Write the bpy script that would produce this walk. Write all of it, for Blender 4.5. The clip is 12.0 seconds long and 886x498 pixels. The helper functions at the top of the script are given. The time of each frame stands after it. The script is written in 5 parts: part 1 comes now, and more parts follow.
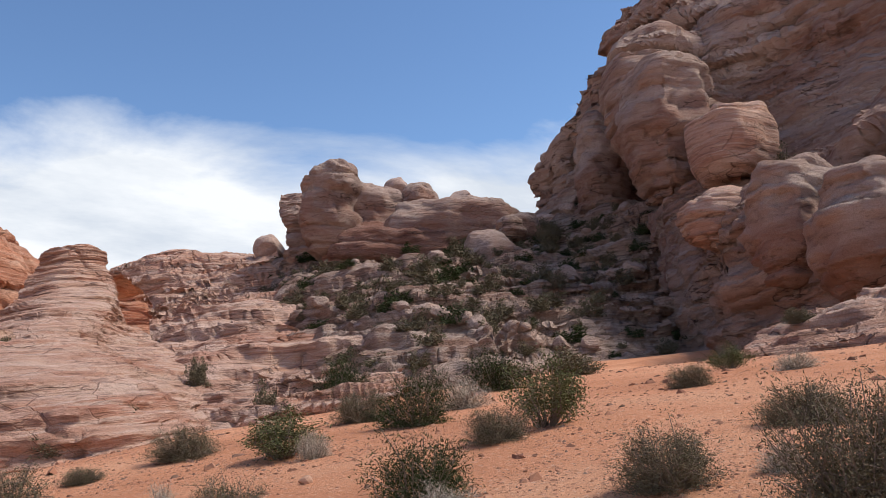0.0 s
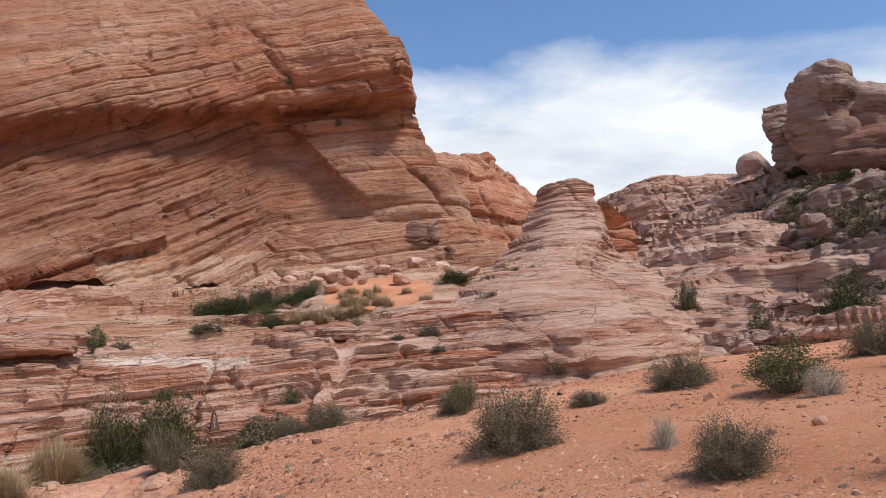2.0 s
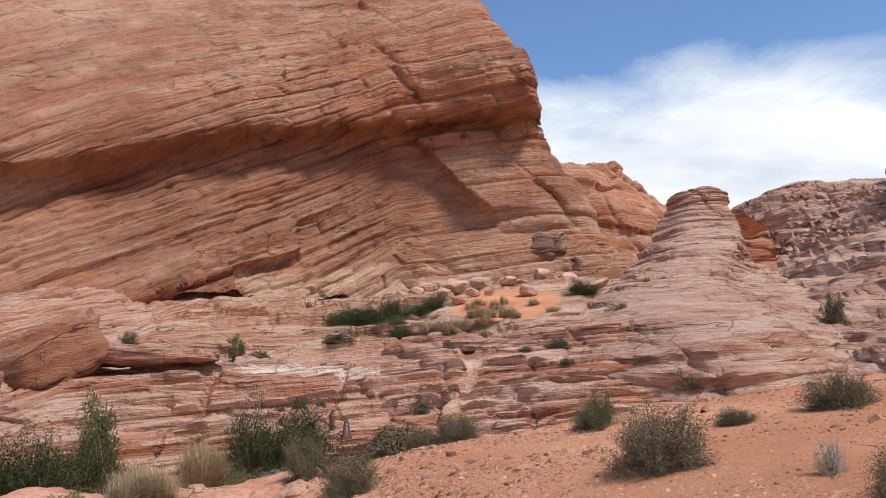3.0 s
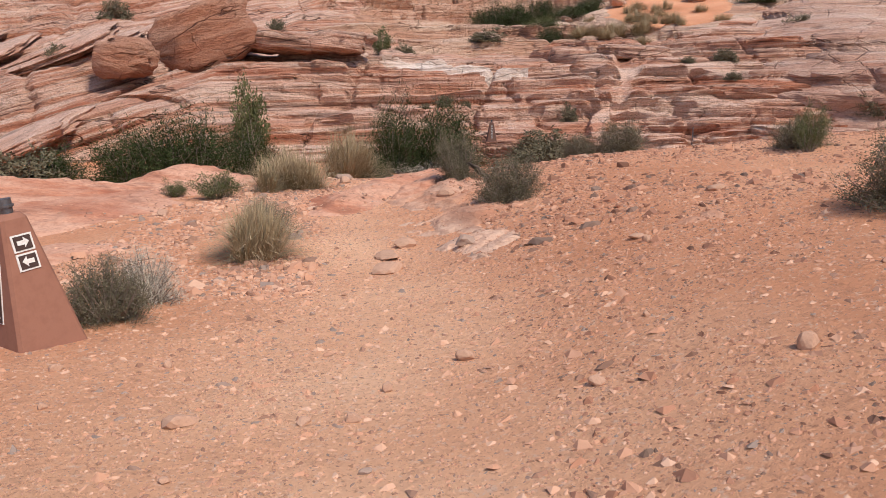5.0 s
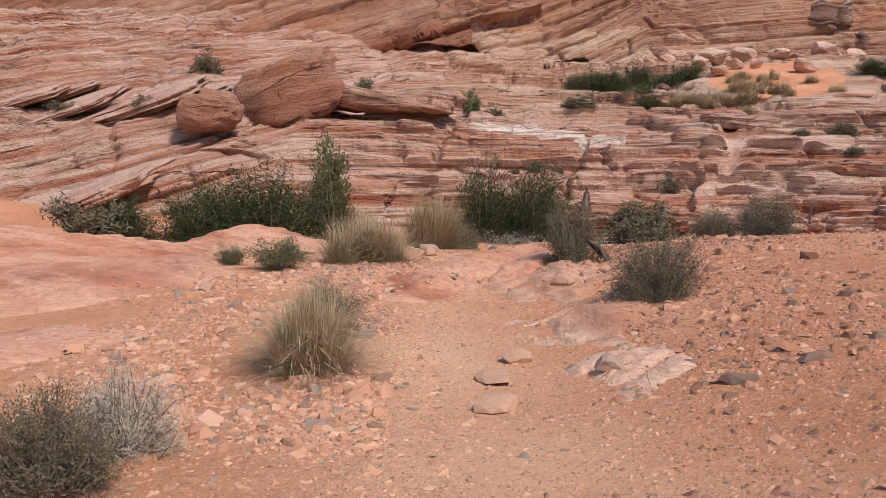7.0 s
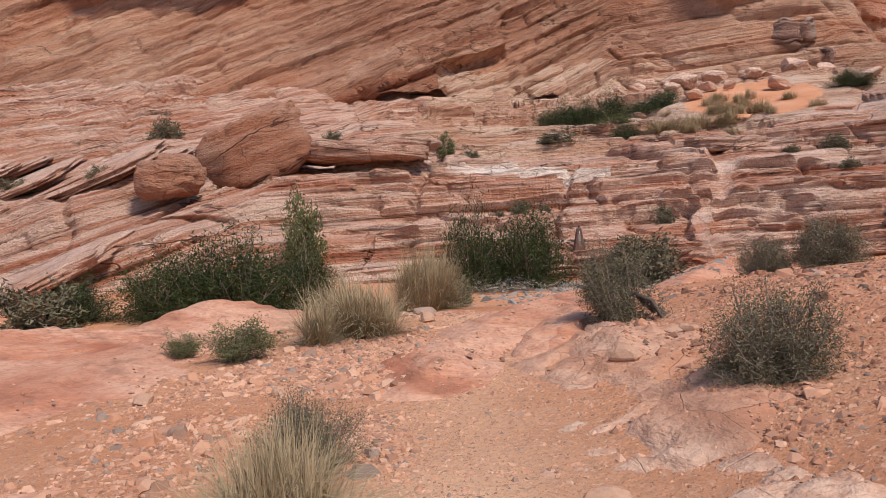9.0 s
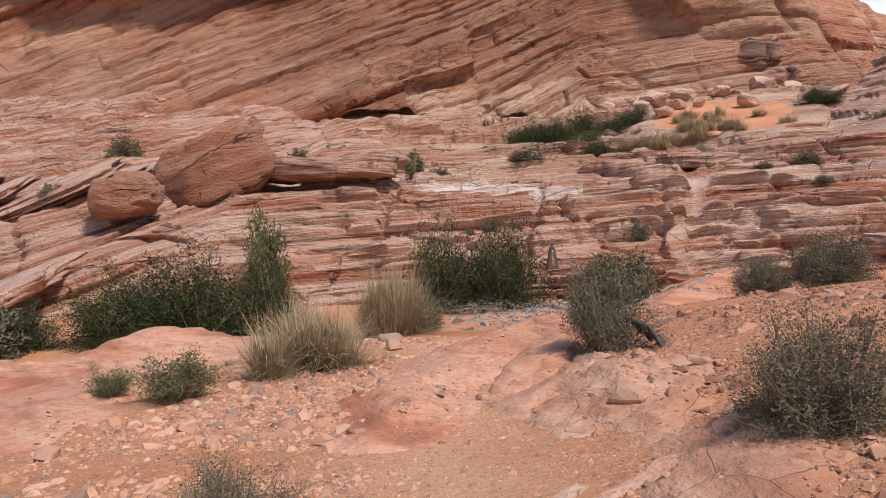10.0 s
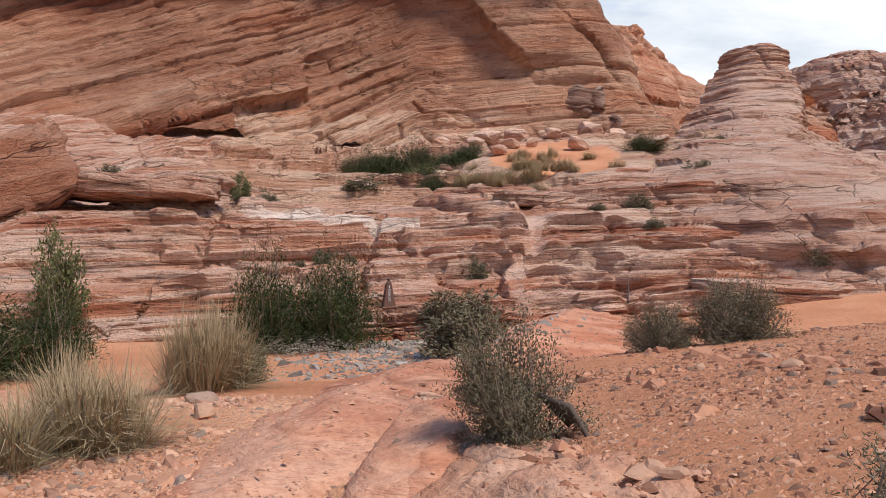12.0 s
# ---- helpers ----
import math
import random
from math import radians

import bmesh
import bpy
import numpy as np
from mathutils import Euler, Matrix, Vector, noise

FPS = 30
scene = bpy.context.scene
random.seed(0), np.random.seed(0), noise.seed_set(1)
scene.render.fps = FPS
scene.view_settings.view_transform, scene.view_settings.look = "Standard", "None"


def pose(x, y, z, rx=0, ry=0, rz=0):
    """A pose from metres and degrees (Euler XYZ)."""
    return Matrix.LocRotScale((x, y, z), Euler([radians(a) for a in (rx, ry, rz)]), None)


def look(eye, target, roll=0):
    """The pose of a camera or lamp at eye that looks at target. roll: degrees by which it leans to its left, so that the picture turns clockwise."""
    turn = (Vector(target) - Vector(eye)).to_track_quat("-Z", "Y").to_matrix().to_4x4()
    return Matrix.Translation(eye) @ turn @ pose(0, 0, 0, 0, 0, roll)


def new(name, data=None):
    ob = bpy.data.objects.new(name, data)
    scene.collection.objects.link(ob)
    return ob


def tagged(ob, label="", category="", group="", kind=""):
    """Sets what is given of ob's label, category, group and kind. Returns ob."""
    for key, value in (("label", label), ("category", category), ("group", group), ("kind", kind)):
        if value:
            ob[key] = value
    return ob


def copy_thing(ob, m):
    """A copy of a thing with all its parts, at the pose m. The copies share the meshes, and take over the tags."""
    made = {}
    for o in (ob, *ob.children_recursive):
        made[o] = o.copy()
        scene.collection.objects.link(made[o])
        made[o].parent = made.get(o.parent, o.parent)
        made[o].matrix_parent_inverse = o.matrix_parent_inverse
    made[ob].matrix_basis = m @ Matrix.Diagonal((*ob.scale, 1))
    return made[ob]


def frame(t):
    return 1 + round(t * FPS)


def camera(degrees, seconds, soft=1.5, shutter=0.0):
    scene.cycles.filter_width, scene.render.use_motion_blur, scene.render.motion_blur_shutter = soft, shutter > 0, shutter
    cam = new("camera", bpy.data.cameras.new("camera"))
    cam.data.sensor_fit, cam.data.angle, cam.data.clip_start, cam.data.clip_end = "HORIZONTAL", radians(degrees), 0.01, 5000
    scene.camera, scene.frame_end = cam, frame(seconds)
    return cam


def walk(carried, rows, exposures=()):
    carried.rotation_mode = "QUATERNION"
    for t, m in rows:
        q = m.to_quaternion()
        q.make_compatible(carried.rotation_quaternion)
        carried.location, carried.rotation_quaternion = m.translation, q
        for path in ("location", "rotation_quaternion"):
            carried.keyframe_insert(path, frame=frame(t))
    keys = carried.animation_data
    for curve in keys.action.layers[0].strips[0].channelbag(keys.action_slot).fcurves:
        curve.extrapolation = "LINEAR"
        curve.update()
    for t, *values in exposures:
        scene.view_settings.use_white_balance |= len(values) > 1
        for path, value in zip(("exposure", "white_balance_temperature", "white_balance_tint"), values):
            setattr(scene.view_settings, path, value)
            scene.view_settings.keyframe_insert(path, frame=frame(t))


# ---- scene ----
cam = camera(56.3, 12.0, soft=0.8)
PATH = [
    (0.0, look((0.804, -2.36, 1.623), (2.279, -1.054, 1.964), -4.3)),
    (0.5, look((1.0, -2.18, 1.672), (2.205, -0.612, 1.966), -6.0)),
    (1.0, look((1.032, -2.101, 1.689), (1.952, -0.346, 1.964), -5.3)),
    (1.5, look((1.009, -2.079, 1.688), (1.704, -0.221, 1.94), -4.2)),
    (2.0, look((0.952, -2.074, 1.691), (1.477, -0.159, 1.929), -3.4)),
    (2.5, look((0.887, -2.1, 1.705), (1.272, -0.154, 1.966), -3.2)),
    (2.7, look((0.885, -2.043, 1.706), (1.201, -0.088, 1.986), -3.0)),
    (4.3, look((0.758, -1.108, 1.67), (0.782, 0.892, 1.69), -0.4)),
    (4.5, look((0.741, -0.95, 1.645), (0.731, 1.048, 1.539), 0.1)),
    (5.0, look((0.611, -0.565, 1.565), (0.505, 1.388, 1.152), 0.9)),
    (5.5, look((0.478, -0.026, 1.515), (0.243, 1.882, 0.962), 1.5)),
    (6.0, look((0.34, 0.512, 1.485), (0.072, 2.438, 1.018), 2.0)),
    (6.5, look((0.24, 1.083, 1.452), (-0.027, 3.034, 1.106), 2.9)),
    (7.0, look((0.118, 1.666, 1.424), (-0.178, 3.626, 1.157), 2.8)),
    (7.2, look((0.087, 1.88, 1.424), (-0.212, 3.843, 1.187), 2.5)),
    (9.0, look((-0.406, 3.632, 1.35), (-0.654, 5.611, 1.197), -1.9)),
    (9.5, look((-0.495, 4.087, 1.293), (-0.754, 6.069, 1.207), -2.7)),
    (10.0, look((-0.498, 4.586, 1.278), (-0.672, 6.576, 1.17), -2.1)),
    (10.5, look((-0.492, 5.059, 1.26), (-0.595, 7.054, 1.158), -1.1)),
    (11.0, look((-0.565, 5.481, 1.246), (-0.589, 7.481, 1.219), -0.8)),
    (11.5, look((-0.637, 5.972, 1.242), (-0.545, 7.97, 1.225), 0.3)),
    (12.0, look((-0.737, 6.477, 1.237), (-0.493, 8.462, 1.201), 0.3)),
]
EXPOSURES = [(0.0, 0.06), (0.8, -0.10), (1.6, 0.0), (2.7, 0.12), (4.3, 0.16), (5.2, 0.26), (6.0, 0.22), (7.2, 0.14), (9.0, 0.14), (12.0, 0.12)]
walk(cam, PATH, EXPOSURES)

# ---- sky and sun ----
SUN_DIR = Vector((0.40, -0.40, 0.82)).normalized()


def make_sky():
    world = bpy.data.worlds.new("sky")
    world.use_nodes = True
    scene.world = world
    nt = world.node_tree
    nt.nodes.clear()
    sky = nt.nodes.new("ShaderNodeTexSky")
    sky.sky_type = "NISHITA"
    sky.sun_disc = False
    sky.sun_elevation = math.asin(SUN_DIR.z)
    sky.sun_rotation = math.atan2(SUN_DIR.x, SUN_DIR.y)
    sky.altitude = 600
    sky.dust_density = 0.1
    sky.ozone_density = 6.0
    tc = nt.nodes.new("ShaderNodeTexCoord")
    sep = nt.nodes.new("ShaderNodeSeparateXYZ")
    nt.links.new(tc.outputs["Generated"], sep.inputs[0])

    def math_node(op, a, b=None):
        n = nt.nodes.new("ShaderNodeMath")
        n.operation = op
        for i, v in enumerate((a, b)):
            if v is None:
                continue
            if isinstance(v, (int, float)):
                n.inputs[i].default_value = v
            else:
                nt.links.new(v, n.inputs[i])
        return n.outputs[0]

    # a flat cloud deck: direction divided by its height
    zz = math_node("ADD", math_node("MAXIMUM", sep.outputs[2], 0.0), 0.16)
    px = math_node("DIVIDE", sep.outputs[0], zz)
    py = math_node("DIVIDE", sep.outputs[1], zz)
    comb = nt.nodes.new("ShaderNodeCombineXYZ")
    nt.links.new(px, comb.inputs[0])
    nt.links.new(py, comb.inputs[1])
    big = nt.nodes.new("ShaderNodeTexNoise")
    big.inputs["Scale"].default_value = 0.9
    big.inputs["Detail"].default_value = 9
    big.inputs["Roughness"].default_value = 0.58
    big.inputs["Distortion"].default_value = 0.335
    mp = nt.nodes.new("ShaderNodeMapping")
    mp.inputs["Location"].default_value = (3.1, 1.7, 0.4)
    mp.inputs["Scale"].default_value = (0.75, 1.1, 1.0)
    nt.links.new(comb.outputs[0], mp.inputs[0])
    nt.links.new(mp.outputs[0], big.inputs["Vector"])
    # cover thickens towards the horizon
    low = nt.nodes.new("ShaderNodeMapRange")
    low.inputs["From Min"].default_value = 0.205
    low.inputs["From Max"].default_value = 0.35
    low.inputs["To Min"].default_value = 0.42
    low.inputs["To Max"].default_value = -0.11
    nt.links.new(sep.outputs[2], low.inputs["Value"])
    cov = math_node("ADD", big.outputs[0], low.outputs[0])
    ramp = nt.nodes.new("ShaderNodeValToRGB")
    ramp.color_ramp.elements[0].position = 0.50
    ramp.color_ramp.elements[1].position = 0.72
    nt.links.new(cov, ramp.inputs[0])
    cloud = nt.nodes.new("ShaderNodeMix")
    cloud.data_type = "RGBA"
    cloud.inputs["A"].default_value = (0, 0, 0, 1)
    puff = nt.nodes.new("ShaderNodeMix")
    puff.data_type = "RGBA"
    puff.inputs["A"].default_value = (4.5, 4.9, 5.5, 1)
    puff.inputs["B"].default_value = (6.3, 6.5, 6.75, 1)
    soft = nt.nodes.new("ShaderNodeTexNoise")
    soft.inputs["Scale"].default_value = 1.7
    soft.inputs["Detail"].default_value = 8
    soft.inputs["Roughness"].default_value = 0.6
    nt.links.new(mp.outputs[0], soft.inputs["Vector"])
    sr = nt.nodes.new("ShaderNodeValToRGB")
    sr.color_ramp.elements[0].position = 0.36
    sr.color_ramp.elements[1].position = 0.60
    nt.links.new(soft.outputs[0], sr.inputs[0])
    nt.links.new(sr.outputs[0], puff.inputs["Factor"])
    nt.links.new(puff.outputs["Result"], cloud.inputs["B"])
    nt.links.new(ramp.outputs[0], cloud.inputs["Factor"])
    nt.links.new(sky.outputs[0], cloud.inputs["A"])
    bg = nt.nodes.new("ShaderNodeBackground")
    bg.inputs["Strength"].default_value = 0.15
    nt.links.new(cloud.outputs["Result"], bg.inputs[0])
    out = nt.nodes.new("ShaderNodeOutputWorld")
    nt.links.new(bg.outputs[0], out.inputs[0])


make_sky()
sun = new("sun", bpy.data.lights.new("sun", "SUN"))
sun.data.energy = 3.6
sun.data.angle = radians(12)
sun.data.color = (1.0, 0.93, 0.83)
sun.matrix_world = look((0, 0, 60), Vector((0, 0, 60)) - SUN_DIR)


# ---- materials ----
class Nodes:
    """Short-hand for building a material's node tree."""

    def __init__(self, name):
        self.mat = bpy.data.materials.new(name)
        self.mat.use_nodes = True
        self.nt = self.mat.node_tree
        self.bsdf = self.nt.nodes["Principled BSDF"]
        self.bsdf.inputs["Specular IOR Level"].default_value = 0.25

    def put(self, socket, v):
        if v is None:
            return
        if isinstance(v, (int, float)):
            socket.default_value = v
        elif isinstance(v, tuple):
            socket.default_value = (*v, 1.0) if len(v) == 3 and socket.type == "RGBA" else v
        else:
            self.nt.links.new(v, socket)

    def coords(self):
        return self.nt.nodes.new("ShaderNodeTexCoord").outputs["Object"]

    def mapping(self, vec, scale=(1, 1, 1), rot=(0, 0, 0), loc=(0, 0, 0)):
        n = self.nt.nodes.new("ShaderNodeMapping")
        self.put(n.inputs["Vector"], vec)
        n.inputs["Scale"].default_value = scale
        n.inputs["Rotation"].default_value = rot
        n.inputs["Location"].default_value = loc
        return n.outputs[0]

    def noise(self, vec, scale=1.0, detail=4, rough=0.55, distort=0.0):
        n = self.nt.nodes.new("ShaderNodeTexNoise")
        self.put(n.inputs["Vector"], vec)
        n.inputs["Scale"].default_value = scale
        n.inputs["Detail"].default_value = detail
        n.inputs["Roughness"].default_value = rough
        n.inputs["Distortion"].default_value = distort
        return n.outputs[0]

    def ramp(self, fac, stops):
        n = self.nt.nodes.new("ShaderNodeValToRGB")
        els = n.color_ramp.elements
        while len(els) < len(stops):
            els.new(0.5)
        for e, (p, c) in zip(els, stops):
            e.position = p
            e.color = (c, c, c, 1) if isinstance(c, (int, float)) else (*c, 1)
        self.put(n.inputs[0], fac)
        return n.outputs[0]

    def mix(self, fac, a, b, mode="MIX"):
        n = self.nt.nodes.new("ShaderNodeMix")
        n.data_type = "RGBA"
        n.blend_type = mode
        self.put(n.inputs["Factor"], fac)
        self.put(n.inputs["A"], a)
        self.put(n.inputs["B"], b)
        return n.outputs["Result"]

    def math(self, op, a, b=None):
        n = self.nt.nodes.new("ShaderNodeMath")
        n.operation = op
        self.put(n.inputs[0], a)
        self.put(n.inputs[1], b)
        return n.outputs[0]

    def bump(self, height, strength, distance):
        n = self.nt.nodes.new("ShaderNodeBump")
        n.inputs["Strength"].default_value = strength
        n.inputs["Distance"].default_value = distance
        self.put(n.inputs["Height"], height)
        return n.outputs[0]

    def finish(self, color, rough=0.9, normal=None):
        self.put(self.bsdf.inputs["Base Color"], color)
        self.put(self.bsdf.inputs["Roughness"], rough)
        self.put(self.bsdf.inputs["Normal"], normal)
        return self.mat


def rock_material(name, pale, mid, deep, dark, band=0.55, fine=5.0, varnish=0.0, lichen=0.3, coarse=1.0, lines=0.9, relief=0.2, block=0.45, split=0.5):
    """Bedded sandstone: wavy beds in pale, mid and deep tones, thin dark partings, stains and grain."""
    m = Nodes(name)
    co = m.coords()
    warp = m.noise(m.mapping(co, (0.06, 0.06, 0.1)), 1.0, 3)
    bed_at = m.nt.nodes.new("ShaderNodeAttribute")
    bed_at.attribute_name = "bed"
    sep = m.nt.nodes.new("ShaderNodeSeparateXYZ")
    m.put(sep.inputs[0], co)
    comb = m.nt.nodes.new("ShaderNodeCombineXYZ")
    m.put(comb.inputs[0], sep.outputs[0])
    m.put(comb.inputs[1], sep.outputs[1])
    m.put(comb.inputs[2], m.math("ADD", bed_at.outputs["Fac"], m.math("MULTIPLY", warp, 0.5)))
    tilt = comb.outputs[0]
    bedv = m.mapping(tilt, (0.035 * coarse, 0.035 * coarse, band))
    bed = m.noise(bedv, 1.0, 5, 0.6, 0.25)
    col = m.ramp(bed, [(0.34, deep), (0.43, mid), (0.50, pale), (0.57, mid), (0.66, deep)])
    big = m.noise(co, 0.055, 4, 0.6)
    col = m.mix(m.ramp(big, [(0.38, 0.0), (0.62, 0.45)]), col, m.mix(0.5, mid, deep))
    # angular blocks between joints, each with its own shade
    jitter = m.nt.nodes.new("ShaderNodeVectorMath")
    jitter.operation = "ADD"
    m.put(jitter.inputs[0], m.mapping(tilt, (block, block, 2.6 * block)))
    wob = m.noise(co, 0.8, 4, 0.6)
    m.put(jitter.inputs[1], m.math("MULTIPLY", wob, 0.5))
    cells, seams = (m.nt.nodes.new("ShaderNodeTexVoronoi") for _ in range(2))
    seams.feature = "DISTANCE_TO_EDGE"
    for node in (cells, seams):
        m.put(node.inputs["Vector"], jitter.outputs[0])
        node.inputs["Scale"].default_value = 1.0
    shade = m.nt.nodes.new("ShaderNodeSeparateXYZ")
    m.put(shade.inputs[0], cells.outputs["Color"])
    col = m.mix(m.ramp(shade.outputs[0], [(0.55, 0.0), (0.9, 0.3)]), col, pale)
    col = m.mix(m.ramp(shade.outputs[1], [(0.6, 0.0), (0.95, 0.35)]), col, deep)
    broken = m.noise(m.mapping(tilt, (0.16, 0.16, 0.35)), 1.0, 3, 0.6)
    seam = m.math("MULTIPLY", m.ramp(seams.outputs["Distance"], [(0.0, 1.0), (0.035 * min(1.0, 0.3 / block), 0.0)]), m.ramp(broken, [(0.42, 0.0), (0.56, split)]))
    finev = m.mapping(tilt, (0.25 * coarse, 0.25 * coarse, fine))
    thin = m.noise(finev, 1.0, 5, 0.68, 0.15)
    come = m.ramp(m.noise(m.mapping(tilt, (0.2, 0.2, 0.5)), 1.0, 3, 0.6), [(0.40, 0.5), (0.58, 1.0)])
    col = m.mix(m.math("MULTIPLY", come, m.ramp(thin, [(0.34, lines), (0.46, 0.0)])), col, dark)
    col = m.mix(m.ramp(thin, [(0.515, 0.0), (0.63, 0.85 * lines)]), col, pale)
    col = m.mix(seam, col, dark)
    if varnish:
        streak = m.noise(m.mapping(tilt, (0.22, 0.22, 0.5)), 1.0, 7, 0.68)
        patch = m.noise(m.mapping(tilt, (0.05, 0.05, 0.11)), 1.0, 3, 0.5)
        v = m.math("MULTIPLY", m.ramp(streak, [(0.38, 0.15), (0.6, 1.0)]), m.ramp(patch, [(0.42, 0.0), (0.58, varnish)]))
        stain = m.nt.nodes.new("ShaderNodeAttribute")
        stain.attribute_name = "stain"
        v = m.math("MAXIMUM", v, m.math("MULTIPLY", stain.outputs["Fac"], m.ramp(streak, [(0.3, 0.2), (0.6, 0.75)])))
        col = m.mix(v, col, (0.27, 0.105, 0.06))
    if lichen:
        spots = m.noise(co, 0.9, 6, 0.75)
        col = m.mix(m.ramp(spots, [(0.56, 0.0), (0.70, lichen)]), col, dark)
    pits = m.noise(m.mapping(tilt, (0.9, 0.9, 2.2)), 1.0, 7, 0.72)
    col = m.mix(m.ramp(pits, [(0.30, 0.7), (0.42, 0.0)]), col, dark)
    col = m.mix(m.ramp(pits, [(0.58, 0.0), (0.72, 0.5)]), col, pale)
    # thin cracks that wander over the face
    crack = m.math("ABSOLUTE", m.math("SUBTRACT", m.noise(m.mapping(co, (0.10, 0.10, 0.42)), 1.0, 5, 0.55), 0.5))
    sparse = m.ramp(m.noise(co, 0.12, 2), [(0.52, 0.0), (0.60, 0.9)])
    cracked = m.math("MULTIPLY", m.ramp(crack, [(0.0, 1.0), (0.007, 0.0)]), sparse)
    col = m.mix(cracked, col, dark)
    grain = m.noise(co, 14.0, 5, 0.7)
    col = m.mix(m.ramp(grain, [(0.35, 0.45), (0.55, 0.0)]), col, m.mix(0.5, deep, dark))
    h = m.math("ADD", m.math("MULTIPLY", thin, 1.4), m.math("MULTIPLY", grain, 0.35))
    h2 = m.math("ADD", h, m.math("MULTIPLY", pits, 1.4))
    return m.finish(col, 0.92, m.bump(m.math("SUBTRACT", m.math("ADD", h2, m.math("MULTIPLY", shade.outputs[2], 0.5)), m.math("ADD", cracked, seam)), 0.9, relief))


def ground_material():
    m = Nodes("sand_and_gravel")
    co = m.coords()
    big = m.noise(co, 0.35, 5, 0.6)
    col = m.ramp(big, [(0.34, (0.55, 0.225, 0.11)), (0.5, (0.65, 0.285, 0.148)), (0.66, (0.71, 0.355, 0.20))])
    peb = m.nt.nodes.new("ShaderNodeTexVoronoi")
    m.put(peb.inputs["Vector"], co)
    peb.inputs["Scale"].default_value = 16.0
    speck = m.noise(co, 9.0, 5, 0.75)
    col = m.mix(m.ramp(speck, [(0.55, 0.0), (0.68, 0.7)]), col, (0.36, 0.15, 0.08))
    pale = m.noise(co, 23.0, 3, 0.6)
    grit = m.noise(co, 38.0, 4, 0.75)
    tread = m.nt.nodes.new("ShaderNodeAttribute")
    tread.attribute_name = "tread"
    col = m.mix(m.math("MULTIPLY", tread.outputs["Fac"], 0.9), col, (0.85, 0.50, 0.305))
    col = m.mix(m.ramp(pale, [(0.58, 0.0), (0.68, 0.65)]), col, (0.72, 0.48, 0.345))
    col = m.mix(m.ramp(grit, [(0.55, 0.0), (0.65, 0.7)]), col, (0.35, 0.15, 0.085))
    h = m.math("ADD", m.math("MULTIPLY", m.ramp(peb.outputs["Distance"], [(0.0, 1.0), (0.5, 0.0)]), 0.15), m.noise(co, 9.0, 8, 0.8))
    return m.finish(col, 0.95, m.bump(h, 0.85, 0.05))


def leaf_material(name, a, b, dry=None):
    m = Nodes(name)
    info = m.nt.nodes.new("ShaderNodeObjectInfo")
    geo = m.nt.nodes.new("ShaderNodeNewGeometry")
    col = m.mix(geo.outputs["Random Per Island"], a, b)
    if dry:
        col = m.mix(m.ramp(m.noise(m.coords(), 2.0, 2), [(0.5, 0.0), (0.62, 0.8)]), col, dry)
    col = m.mix(m.math("MULTIPLY", info.outputs["Random"], 0.3), col, b)
    m.bsdf.inputs["Specular IOR Level"].default_value = 0.08
    return m.finish(col, 1.0)


def plain_material(name, c, rough=0.8, metal=0.0, wear=None, scale=8.0):
    m = Nodes(name)
    co = m.coords()
    n = m.noise(co, scale, 5, 0.7)
    col = m.mix(m.ramp(n, [(0.45, 0.0), (0.72, 0.55)]), c, wear or tuple(v * 0.6 for v in c))
    m.bsdf.inputs["Metallic"].default_value = metal
    return m.finish(col, rough, m.bump(n, 0.3, 0.01))


ROCK_BENCH = rock_material("banded_pink_sandstone", (0.88, 0.62, 0.48), (0.69, 0.33, 0.205), (0.49, 0.165, 0.085), (0.075, 0.032, 0.022), 1.1, 5.0, 0.0, 0.25, 0.8, 1.0, 0.36, 0.4, 0.25)
ROCK_CLIFF = rock_material("red_cliff_sandstone", (0.78, 0.51, 0.355), (0.67, 0.33, 0.195), (0.52, 0.18, 0.092), (0.12, 0.05, 0.033), 0.16, 2.4, 0.6, 0.6, 0.5, 0.55, 0.5, 0.2, 0.15)
ROCK_HIVE = rock_material("pale_layered_sandstone", (0.78, 0.56, 0.445), (0.67, 0.40, 0.285), (0.55, 0.255, 0.165), (0.14, 0.07, 0.05), 0.5, 4.2, 0.0, 0.15, 1.0, 1.0, 0.35)
ROCK_TALUS = rock_material("weathered_brown_talus", (0.60, 0.45, 0.37), (0.43, 0.275, 0.205), (0.30, 0.16, 0.11), (0.06, 0.042, 0.032), 0.35, 2.4, 0.0, 0.65, 0.7, 1.0, 0.4, 0.5, 0.3)
ROCK_GREY = rock_material("grey_brown_cliff_rock", (0.56, 0.43, 0.36), (0.44, 0.31, 0.25), (0.345, 0.205, 0.155), (0.10, 0.06, 0.045), 0.2, 1.7, 0.55, 0.4, 1.0, 0.7, 0.3, 0.3, 0.15)
ROCK_PAN = rock_material("smooth_pink_slickrock", (0.67, 0.375, 0.25), (0.55, 0.24, 0.14), (0.43, 0.145, 0.076), (0.18, 0.072, 0.045), 2.6, 7.0, 0.0, 0.25, 4.0, 0.5, 0.05, 0.55, 0.06)
ROCK_SIDE = rock_material("dusty_red_bedrock", (0.70, 0.46, 0.33), (0.61, 0.33, 0.21), (0.50, 0.215, 0.12), (0.20, 0.09, 0.058), 0.9, 2.5, 0.0, 0.35, 2.0, 0.5, 0.08, 1.3, 0.08)
